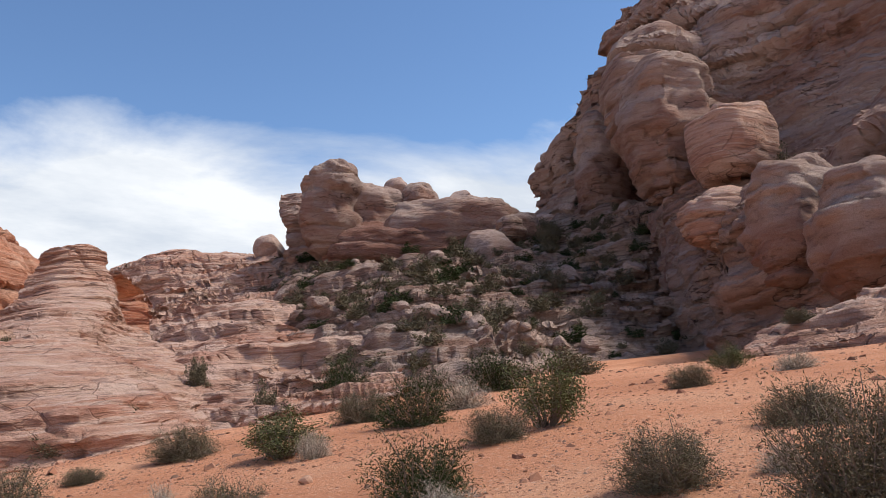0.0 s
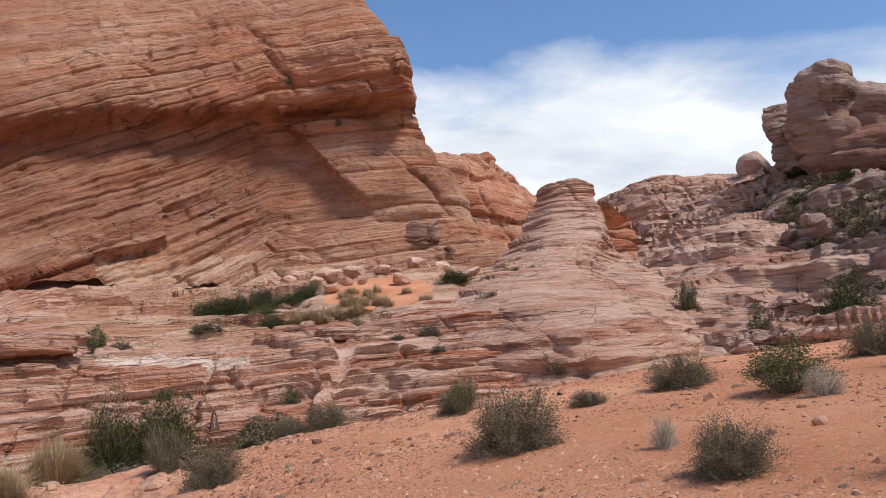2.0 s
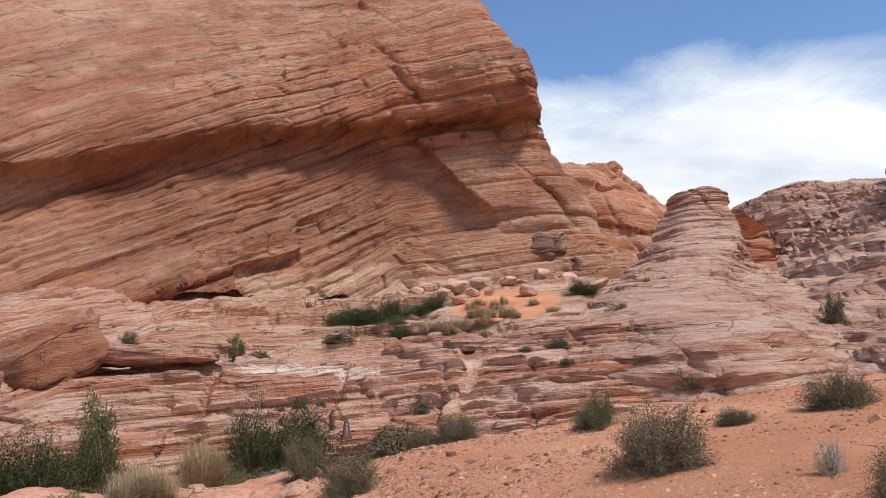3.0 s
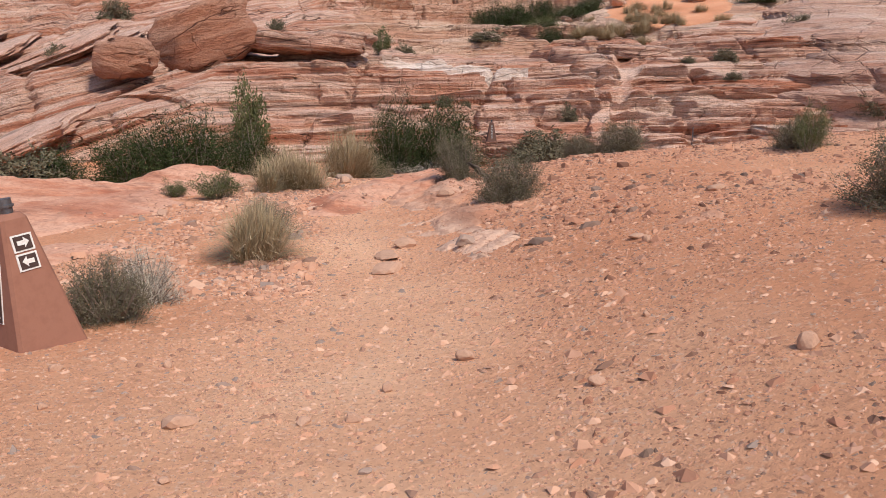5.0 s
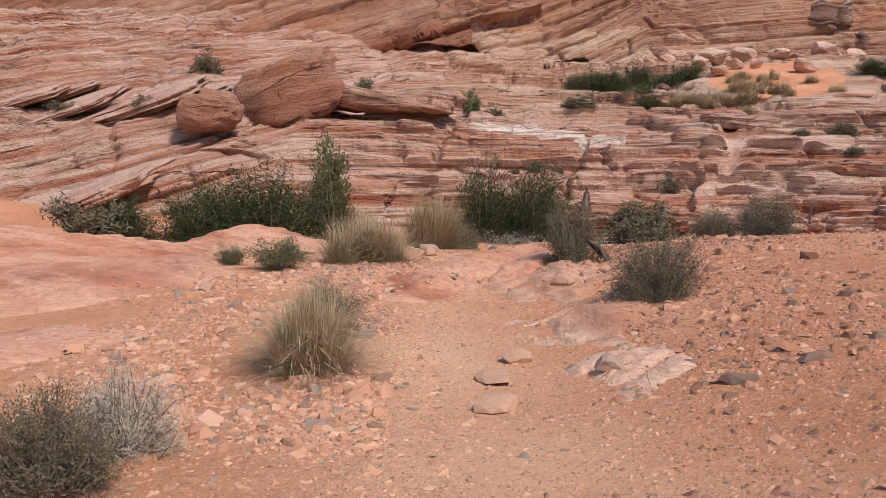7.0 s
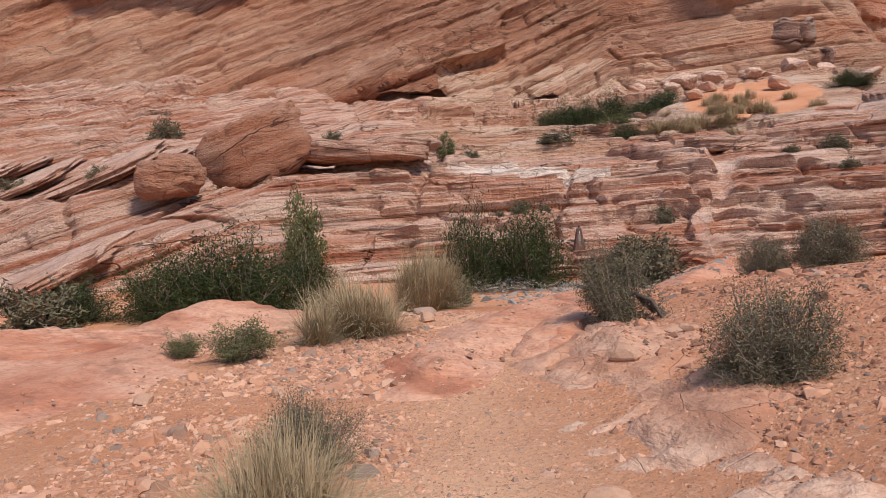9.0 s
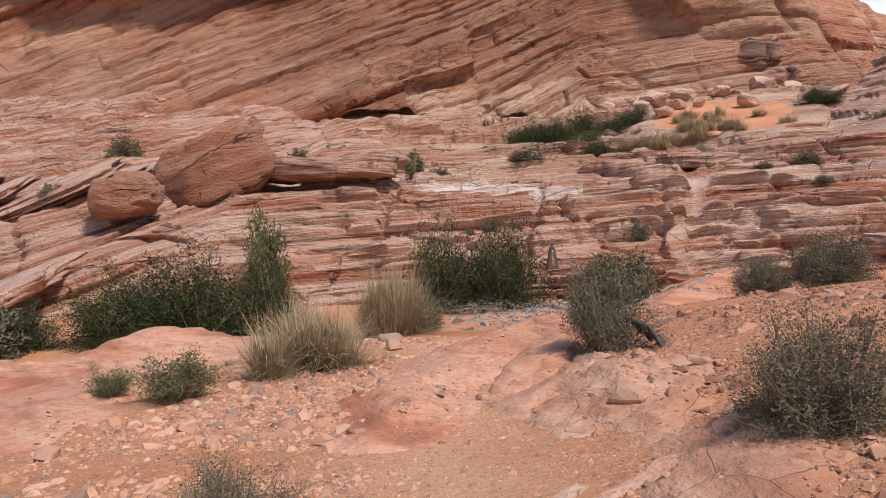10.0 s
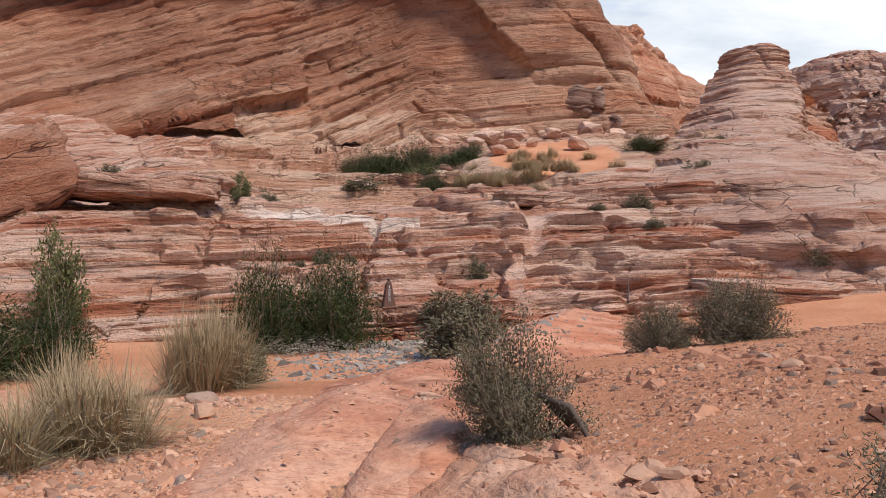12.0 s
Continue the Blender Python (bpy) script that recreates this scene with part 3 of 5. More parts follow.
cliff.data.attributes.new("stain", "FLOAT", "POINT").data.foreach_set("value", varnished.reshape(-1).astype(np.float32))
cliff.data.materials.append(ROCK_CREAM)
foot = (cz + 0.8 * fbm(cx / 3, cz / 3, 2.0, 4) < 11.5 + 0.12 * np.minimum(cx, 4)) & (cx > -9) & (cx < 15)
cliff.data.polygons.foreach_set("material_index", foot[:-1, :-1].astype(np.int32).reshape(-1))

hive_rows = [
    [7, 44, 2.0, 11, 33.5, -1.4, 17, 30.3, -1.2, 22, 32, -0.8, 29, 41, 0.3, 44, 60, 3],
    [14, 53, 4.5, 14.5, 41, 3.4, 18.5, 36.5, 2.8, 23, 38, 3.0, 28, 45, 3.6, 44, 66, 6],
    [24, 67, 8.8, 24, 58, 8.2, 26, 56, 7.9, 28.5, 57, 7.6, 32, 61, 7.4, 45, 76, 9],
    [31, 79, 12.6, 32.3, 74.5, 12.6, 35, 73, 12.6, 37.8, 73.2, 12.6, 40.7, 77, 12.6, 46, 88, 12],
    [34.8, 83, 16.6, 35.9, 79.6, 16.8, 38, 78.6, 16.8, 40.3, 79, 16.8, 42, 81, 16.8, 43.4, 89, 16],
    [36.2, 83.6, 19.0, 37, 81.0, 19.3, 38.6, 80.2, 19.4, 40.4, 80.6, 19.3, 41.4, 82.2, 19.1, 42, 88, 18.4],
    [38.0, 84.0, 19.6, 38.4, 83.4, 19.8, 39, 83.2, 19.9, 39.6, 83.4, 19.8, 40, 83.8, 19.7, 40.4, 86, 19.4],
]
hive_low = 1 - sstep(11, 14, loft(hive_rows, 280, 380)[..., 2])
P = bedded(terraced(loft(hive_rows, 280, 380), (-0.02, 0.03), [(0.9, 0.4, 12.0)], 7.7, 0.5, hive_low * sstep(13, 16, loft(hive_rows, 280, 380)[..., 0])), (-0.02, 0.03), [(1.3, 0.3, 12.0), (0.55, 0.24, 7.0)], [(10.0, 0.6), (2.5, 0.2)], 7.7, 0.4, (6.0, 0.3, 0.2))
rock_sheet("beehive_rock", fractured(P, (-0.02, 0.03), [(1.1, 6.0, 0.3), (0.4, 3.0, 0.18)], 1.9, 0.3, 0.6), ROCK_HIVE, (-0.02, 0.03), "tall beehive-shaped hill of thin pale pink sandstone layers", "rock hill")

shoulder_rows = [
    [23, 42, -0.5, 26, 35, 0.2, 30, 31.5, 1.0, 35, 31, 2.0],
    [36, 64, 6, 38, 55, 6.2, 42, 49, 6.2, 46, 45, 6],
    [54, 95, 16, 55, 88, 16, 58, 80, 15, 62, 74, 14],
    [64, 128, 25, 70, 124, 26.5, 75, 110, 25.5, 78, 100, 25],
    [66, 165, 24, 84, 160, 26, 95, 140, 26, 98, 120, 26],
]
P = bedded(terraced(loft(shoulder_rows, 190, 240), (0.05, 0.05), [(1.6, 0.8, 7.0), (0.6, 0.7, 4.0)], 2.2, 0.8), (0.05, 0.05), [(2.0, 0.55, 8.0), (0.8, 0.3, 4.0)], [(14.0, 1.8), (4.0, 0.6)], 2.2, 0.8, (7.0, 0.4, 0.3))
rock_sheet("slickrock_shoulder", fractured(P, (0.05, 0.05), [(2.2, 6.0, 0.7), (0.8, 3.0, 0.35)], 2.9, 0.3, 0.7), ROCK_HIVE, (0.05, 0.05), "pale slickrock slope rising behind the beehive hill", "rock hill")

talus_rows = [
    [31, 41, -4.5, 31.5, 36, -3.6, 33, 29.5, -2.8, 40, 25, -2, 50, 24, -1.5, 60, 23, -1.5, 76, 20, -1.5],
    [46, 63, 3, 47.5, 55, 7.4, 49, 48, 8.8, 54, 44, 10, 62, 43, 11, 70, 38, 12, 80, 36, 17],
    [66, 92, 12, 67, 86, 18, 70, 77, 19, 75, 66, 19, 81, 61, 19.5, 84, 54, 19, 88, 48, 22],
    [82, 118, 20, 82, 110, 24.5, 85, 99, 24.5, 92, 88, 24, 96, 76, 25, 99, 68, 25, 102, 60, 27],
]
P = bedded(terraced(loft(talus_rows, 300, 300), (0.1, 0.1), [(1.8, 0.7, 6.0), (0.7, 0.5, 3.0)], 5.5, 1.0), (0.1, 0.1), [(1.6, 0.3, 3.0), (0.7, 0.18, 1.6)], [(8.0, 1.6), (2.2, 0.45), (0.9, 0.22)], 5.5, 0.8)
rock_sheet("talus_slope", fractured(P, (0.1, 0.1), [(2.0, 5.0, 0.9), (0.8, 2.2, 0.5)], 4.9, 0.4, 0.9), ROCK_TALUS, (0.1, 0.1), "dark brown boulder-strewn slope dotted with desert shrubs", "rock slope")

crag_rows = [
    [66, 88, 19, 73.8, 82, 19, 81, 75, 18.5, 86, 69, 18.5, 91, 64, 19.5],
    [66.5, 86.5, 24, 71.8, 80, 24, 77.5, 72.5, 23, 82.5, 66, 22, 89, 61, 21.5],
    [68, 89, 29, 73.5, 82, 29, 79.5, 76, 27.5, 86, 69.5, 26.5, 91, 63.5, 24],
    [72.5, 92, 31, 77, 87.5, 30.5, 83, 81, 28, 89.5, 75, 27, 92, 67, 24],
    [75.5, 92.5, 31.5, 80, 89.5, 31, 85.5, 84, 28.4, 91.5, 78, 27.4, 93, 69, 24.5],
    [84, 103, 35, 88, 99, 33, 94, 93, 30, 100, 86, 29, 100, 74, 25],
]
P = bedded(loft(crag_rows, 220, 210) + np.array([1.5, -1.6, -0.5]), (0.12, 0.1), [(2.4, 0.45, 8.0), (0.9, 0.25, 5.0), (0.4, 0.1, 3.0)], [(11.0, 3.0), (3.5, 0.9)], 9.1, 0.8, (9.0, 0.8, 0.5))
rock_sheet("rocky_crag", fractured(P, (0.12, 0.1), [(3.0, 7.0, 1.0), (1.1, 3.0, 0.5)], 5.9, 0.4, 0.8), ROCK_GREY, (0.12, 0.1), "weathered grey-pink sandstone crag crowning the slope", "crag")

far_rows = [
    [30, 150, 0, 55, 160, 0, 80, 170, 0, 105, 180, 0, 130, 160, 0],
    [40, 185, 30, 60, 190, 30, 80, 195, 26, 100, 190, 22, 125, 180, 20],
    [46, 200, 50, 60, 200, 51.5, 74, 210, 52, 92, 215, 43, 125, 190, 28],
    [40, 240, 60, 62, 235, 55, 84, 240, 50, 100, 245, 40, 130, 230, 28],
]
P = bedded(loft(far_rows, 200, 160), (0.1, 0.0), [(4.0, 1.2, 14.0)], [(22.0, 4.0), (6.0, 1.2)], 3.9, 2.0)
rock_sheet("far_ridge", fractured(P, (0.1, 0.0), [(7.0, 16.0, 2.5), (2.5, 7.0, 1.0)], 6.9, 0.6, 0.8), ROCK_CLIFF, (0.1, 0.0), "distant red rock ridge behind the cliff", "ridge")

right_rows = [
    [88, 58, 3, 73, 31, -1, 65, 23, -2, 55, 17, -3, 47, 10, -3, 42, 0, -3, 40, -16, -3],
    [99, 66, 26, 85, 43, 20, 77, 36, 18, 67, 26, 14, 58, 18, 10, 52, 5, 9, 50, -16, 9],
    [99, 64, 33, 91, 46, 29, 84, 38, 27, 78, 30, 23, 73, 20, 20, 69, 8, 19, 66, -16, 18],
    [97, 51, 42, 92, 44, 36, 86, 36, 33, 84, 28, 31, 82, 20, 30, 80, 8, 29, 78, -16, 30],
    [99, 50, 50, 97, 45, 50, 95, 38, 50, 92, 30, 48, 91, 20, 48, 90, 8, 48, 88, -16, 48],
    [112, 50, 54, 108, 44, 56, 106, 38, 60, 105, 30, 63, 105, 20, 66, 105, 8, 66, 105, -16, 66],
]
P = loft(right_rows, 300, 300)
rb = np.degrees(np.arctan2(P[..., 0] - 0.8, P[..., 1] + 2.4))
hollow = np.exp(-((rb - 61.9) / 1.15) ** 2) * sstep(17, 21, P[..., 2]) * (1 - sstep(27, 33, P[..., 2]))
column = np.exp(-((rb - 65.0) / 1.9) ** 2) * sstep(20, 25, P[..., 2]) * (1 - sstep(35, 38, P[..., 2]))
P = P + normals(P) * (6.0 * column - 15.0 * hollow)[..., None]
P = bedded(P, (0.1, 0.12), [(3.0, 0.9, 9.0), (1.1, 0.4, 5.0), (0.45, 0.16, 3.0)], [(20.0, 5.0), (6.0, 1.8), (2.0, 0.4)], 6.6, 1.2, (8.0, 0.7, 0.4))
rock_sheet("shaded_cliff", fractured(P, (0.1, 0.12), [(6.0, 9.0, 1.6), (2.0, 5.0, 0.8), (0.8, 2.5, 0.35)], 8.9, 0.7, 0.8), ROCK_GREY, (0.1, 0.12), "towering grey-brown sandstone cliff with hollows and ledges")

buttress_rows = [
    [72, 35, 2, 60, 25.5, -2, 51, 15.5, -3, 45, 5, -3, 41, -12, -3],
    [72, 33, 14, 61, 24, 9.5, 52.5, 14, 6.8, 46.5, 5, 6.2, 44, -12, 6],
    [74, 32, 19, 66, 24, 15.5, 57, 14.5, 10.8, 50, 6, 10, 48, -12, 10],
    [82, 34, 22, 76, 26, 18.5, 68, 15, 14, 60, 4, 13, 56, -12, 13],
]
P = bedded(loft(buttress_rows, 240, 210), (0.06, 0.08), [(2.0, 0.6, 6.0), (0.8, 0.3, 4.0)], [(9.0, 2.6), (3.0, 0.8)], 3.3, 0.6, (7.0, 0.6, 0.4))
rock_sheet("terraced_buttress", fractured(P, (0.06, 0.08), [(2.6, 5.0, 0.9), (0.9, 2.5, 0.4)], 9.9, 0.4, 0.8), ROCK_GREY, (0.06, 0.08), "rounded pale terraces stepping up to the shaded cliff", "rock ledge")

def rock_dome(name, centre, size, turn, seed, material, square, label, category, group="", rough=1.0):
    """A rounded mass of bedded rock: size is width, depth and height, square below one makes it blocky."""
    U, V = np.meshgrid(np.linspace(0, 2 * math.pi, 57 if max(size) < 5 else 97), np.linspace(-math.pi / 2, math.pi / 2, 40 if max(size) < 5 else 70))

    def power(v):
        return np.sign(v) * np.abs(v) ** square

    P = np.stack([power(np.cos(V)) * power(np.cos(U)) * size[0] / 2, power(np.cos(V)) * power(np.sin(U)) * size[1] / 2, power(np.sin(V)) * size[2] / 2], axis=-1)
    big = min(size)
    shift = seed * 3.7
    lump = 0.24 * big * fbm(P[..., 0] / big * 1.4 + shift, P[..., 1] / big * 1.4, P[..., 2] / big * 1.4, 3)
    r = np.linalg.norm(P, axis=-1, keepdims=True) + 1e-6
    P = P * (1 + lump[..., None] / r)
    P = bedded(P, (0.12, 0.05), [(0.2 * big, 0.016 * big, big)], [(0.45 * big, 0.07 * big), (0.16 * big, 0.03 * big)], seed, 0.06 * big, None, 0.75, 0.6)
    P = fractured(P, (0.12, 0.05), [(0.3 * big, 0.7 * big, 0.12 * rough * big), (0.11 * big, 0.35 * big, 0.05 * rough * big)], seed, 0.8, 0.8)
    P[:, -1] = P[:, 0]
    P[0], P[-1] = P[0].mean(axis=0), P[-1].mean(axis=0)
    me = sheet_mesh(name, P, material)
    set_beds(me, (0.12, 0.05))
    ob = tagged(new(name, me), label, category, group)
    ob.matrix_basis = Matrix.LocRotScale(centre, Euler((0, 0, -radians(turn))), None)
    return ob


rock_dome("crag_tower", (68.0, 75.5, 25.0), (7.6, 9, 12.0), 52, 1, ROCK_GREY, 0.7, "upright grey-pink sandstone tower at the end of the crag", "crag")
rock_dome("crag_tower", (73.5, 73.6, 24.4), (9.5, 9, 9.5), 52, 2, ROCK_GREY, 0.8, "weathered shoulder of grey-pink sandstone joined to the crag", "crag")
rock_dome("round_rock", (77.7, 68.9, 26.3), (4.6, 5, 4.0), 50, 3, ROCK_GREY, 0.95, "smooth round sandstone knob on top of the crag", "boulder")
rock_dome("crag_dome", (78.9, 64.6, 21.7), (17.5, 12, 8.0), 45, 4, ROCK_GREY, 0.8, "long grey-pink sandstone dome along the crest", "crag")
rock_dome("crag_dome", (82.3, 57.8, 20.3), (6.5, 7, 5.0), 42, 5, ROCK_GREY, 0.85, "low rounded dome at the low end of the crest", "crag")
rock_dome("crag_boulder", (77.3, 54.5, 19.7), (4.0, 4, 3.8), 40, 6, ROCK_TALUS, 0.8, "square brown boulder perched above the slope", "boulder")
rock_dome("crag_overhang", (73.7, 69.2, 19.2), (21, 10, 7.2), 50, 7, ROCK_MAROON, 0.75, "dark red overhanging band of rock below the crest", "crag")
rock_dome("pale_rib", (72.7, 53.5, 14.6), (8.5, 9, 9.0), 44, 8, ROCK_GREY, 0.85, "pale smooth rib of rock running down from the crest", "rock rib")
rock_dome("cliff_column", (74.6, 32.2, 25.7), (8.2, 9, 14.5), 33, 9, ROCK_GREY, 0.62, "massive rounded column standing out from the shaded cliff", "cliff")
rock_dome("cliff_bulge", (89.9, 49.0, 27.3), (6.2, 7, 14.5), 38, 10, ROCK_GREY, 0.75, "narrow bulging fin of rock beside a dark hollow", "cliff")
rock_dome("mushroom_rock", (71.3, 24.8, 20.9), (7.4, 6.5, 7.0), 28, 11, ROCK_HIVE, 0.7, "pale rounded block balanced below the shaded cliff", "boulder")
rock_dome("rock_buttress", (55.8, 15.6, 10.6), (6.0, 6, 8.0), 25, 12, ROCK_GREY, 0.7, "brown block of the terraced foot of the cliff", "cliff")
rock_dome("rock_buttress", (51.9, 10.3, 8.2), (5.6, 6, 8.6), 20, 13, ROCK_GREY, 0.75, "rounded brown dome at the foot of the cliff", "cliff")
rock_dome("cliff_ledge", (62.9, 22.9, 12.7), (8.0, 6, 5.0), 28, 14, ROCK_HIVE, 0.75, "pale layered terrace below the balanced block", "rock ledge")


rock_dome("cliff_block", (21.1, 82.1, 13.7), (5.1, 4.1, 2.7), 15, 36, ROCK_GREY, 0.4, "grey layered block jutting from the foot of the cliff", "boulder", "blocks at the cliff foot", 1.8)
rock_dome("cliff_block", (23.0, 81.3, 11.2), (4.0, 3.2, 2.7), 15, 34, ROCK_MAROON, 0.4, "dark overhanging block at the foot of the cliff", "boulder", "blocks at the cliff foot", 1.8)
rock_dome("cliff_block", (19.9, 80.0, 9.3), (3.1, 2.5, 2.0), 15, 31, ROCK_RED, 0.4, "red block lying below the overhang at the cliff foot", "boulder", "blocks at the cliff foot", 1.8)
rock_dome("cliff_block", (13.9, 79.7, 8.9), (2.5, 2.0, 1.5), 15, 32, ROCK_CREAM, 0.4, "pale angular block among the fallen rocks", "boulder", "blocks at the cliff foot", 1.8)
rock_dome("cliff_block", (11.4, 80.0, 9.4), (2.0, 1.6, 1.2), 15, 31, ROCK_GREY, 0.4, "grey angular block among the fallen rocks", "boulder", "blocks at the cliff foot", 1.8)

ledge_rows = [
    [17, 1, 0.6, 19.5, 4.5, 1.2, 24, 7.6, 1.6, 30, 9.5, 2.0, 38, 12, 3.0],
    [18.5, -0.5, 1.8, 21.5, 3.6, 2.1, 25.5, 6.4, 2.5, 31, 8.0, 3.1, 39, 10, 4.0],
    [22, -4, 2.6, 25, 0.5, 2.9, 29, 3.5, 3.3, 34, 5.0, 4.0, 41, 6, 5.0],
    [30, -9, 3.2, 33, -5, 3.6, 36, -2, 4.2, 40, 0, 5.0, 46, 0, 6.0],
]
P = bedded(terraced(loft(ledge_rows, 220, 160), (0.02, 0.02), [(0.5, 0.9, 4.0), (0.18, 0.8, 2.0)], 8.4, 0.3), (0.02, 0.02), [(0.6, 0.3, 3.0), (0.25, 0.14, 1.6)], [(4.0, 0.35), (1.0, 0.12)], 8.4, 0.3)
rock_sheet("pale_ledges", fractured(P, (0.02, 0.02), [(0.45, 1.8, 0.22), (0.18, 0.9, 0.1)], 3.9, 0.3, 0.8), ROCK_HIVE, (0.02, 0.02), "low pale pink ledges of bedded sandstone beside the sand", "rock ledge")
ALL_ROCK = np.concatenate(SURFACES)


def surface_z(x, y):
    """The height of rock or ground under a place in the plan."""
    d = (ALL_ROCK[:, 0] - x) ** 2 + (ALL_ROCK[:, 1] - y) ** 2
    near = ALL_ROCK[d < 0.12]
    g = float(top_z(x, y)[0])
    return max(g, float(np.percentile(near[:, 2], 60))) if len(near) else g

# ---- places of plants and stones in the plan: x, y, width, height ----
TWISTED_NEAR = [
    (0.36, 10.85, 0.66, 0.74),
]
SAGE_NEAR = [
    (0.82, 8.35, 0.68, 0.52),
    (-1.68, 7.75, 0.52, 0.40),
    (-1.89, 4.56, 0.52, 0.43),
    (3.51, 5.21, 0.82, 0.56),
    (3.87, 2.35, 0.49, 0.34),
    (4.02, 8.85, 0.61, 0.34),
    (4.80, -1.15, 0.66, 0.60),
    (5.18, -0.05, 0.55, 0.34),
    (7.21, -0.15, 0.62, 0.30),
    (6.57, 2.25, 0.54, 0.30),
    (9.09, 6.81, 0.82, 0.46),
    (6.38, 7.08, 0.76, 0.40),
    (10.82, 2.50, 0.56, 0.30),
    (5.20, 7.27, 0.45, 0.18),
    (2.15, 13.70, 0.62, 0.42),
    (2.85, 13.60, 0.85, 0.58),
]
SAGE_FAR = [
    (2.20, 26.21, 1.91, 1.23),
    (15.82, 33.72, 1.49, 0.89),
    (-1.33, 34.99, 0.81, 0.54),
    (3.85, 34.17, 0.69, 0.69),
    (16.33, 44.56, 1.36, 0.82),
    (11.26, 38.98, 1.03, 0.60),
    (11.00, 36.57, 0.75, 0.38),
    (6.32, 40.88, 0.72, 0.38),
    (9.67, 39.18, 0.64, 0.32),
    (0.28, 48.60, 2.00, 0.71),
    (7.19, 57.84, 1.77, 1.06),
    (-11.61, 47.38, 1.07, 0.67),
    (-4.01, 44.55, 1.02, 0.51),
    (-8.99, 74.12, 1.08, 1.08),
    (8.18, 79.94, 0.81, 1.01),
    (13.29, 80.83, 0.72, 0.72),
    (20.67, 52.16, 1.31, 0.82),
    (-2.13, 34.62, 0.46, 0.30),
    (-0.43, 34.39, 0.45, 0.38),
    (-2.72, 25.27, 0.61, 0.66),
    (2.47, 30.19, 1.92, 0.87),
    (-19.40, 43.86, 1.57, 1.14),
    (-12.37, 21.59, 2.08, 1.17),
]
SAGE_FAR_B = [
    (-17.27, 33.48, 0.96, 0.68),
    (-20.09, 36.32, 1.06, 0.61),
    (-21.01, 33.86, 1.32, 0.66),
    (31.63, 47.80, 1.49, 1.87),
    (31.10, 39.54, 1.53, 2.04),
    (38.88, 46.63, 1.66, 1.50),
    (19.68, 34.38, 1.17, 1.17),
    (72.49, 21.36, 2.92, 2.44),
    (61.97, 22.35, 2.95, 1.43),
    (27.15, 6.66, 0.87, 0.45),
    (64.35, 40.40, 2.08, 1.56),
    (77.65, 49.92, 2.55, 3.19),
    (17.50, 8.60, 1.10, 0.45),
]
GRASS_NEAR = [
    (-2.44, 15.92, 1.13, 0.94),
    (-2.64, 12.56, 1.03, 0.64),
    (-1.59, 6.56, 0.70, 0.52),
]
GRASS_FAR = [
    (6.26, 49.85, 2.09, 1.20),
    (7.64, 49.12, 2.36, 1.33),
    (8.94, 48.24, 2.03, 1.16),
    (10.51, 48.52, 1.76, 1.03),
    (6.54, 46.34, 1.10, 0.61),
]
GREEN_NEAR = [
    (-1.86, 16.90, 0.48, 0.46),
    (4.60, 1.34, 0.62, 0.47),
    (8.44, 5.03, 0.89, 0.67),
    (14.16, 8.35, 1.38, 0.81),
]
GREEN_FAR = [
    (0.46, 56.24, 2.03, 1.35),
    (2.13, 55.95, 2.02, 1.42),
    (3.59, 55.25, 2.00, 1.50),
    (4.09, 50.67, 1.21, 0.91),
    (16.48, 52.28, 1.94, 0.81),
    (-11.77, 22.57, 1.49, 0.81),
    (-9.85, 23.49, 2.25, 1.40),
    (-8.34, 24.12, 2.58, 1.65),
    (-6.87, 24.64, 1.60, 1.31),
    (-2.64, 28.21, 1.82, 1.99),
    (-0.91, 28.31, 1.98, 1.90),
    (35.70, 37.54, 3.20, 2.49),
]
DRY_NEAR = [
    (4.09, 3.52, 0.20, 0.24),
    (-1.84, 5.07, 0.47, 0.39),
    (4.27, 0.84, 0.43, 0.23),
    (10.57, 6.11, 0.78, 0.43),
    (6.31, 4.48, 0.36, 0.27),
    (12.51, 1.73, 0.58, 0.25),
    (5.58, -0.54, 0.25, 0.16),
]
DRY_FAR = [
    (-1.71, 27.93, 1.96, 0.55),
]
CREOSOTE_NEAR = [
    (3.95, 8.35, 0.34, 0.50),
    (-3.28, 11.06, 0.70, 0.40),
    (-4.09, 11.50, 0.40, 0.27),
    (7.23, 2.22, 0.79, 0.63),
    (6.41, 5.14, 0.95, 0.50),
    (14.47, 3.52, 0.76, 0.40),
]
CREOSOTE_FAR = [
    (-8.37, 30.09, 1.47, 2.29),
    (-5.20, 43.60, 1.22, 1.22),
]
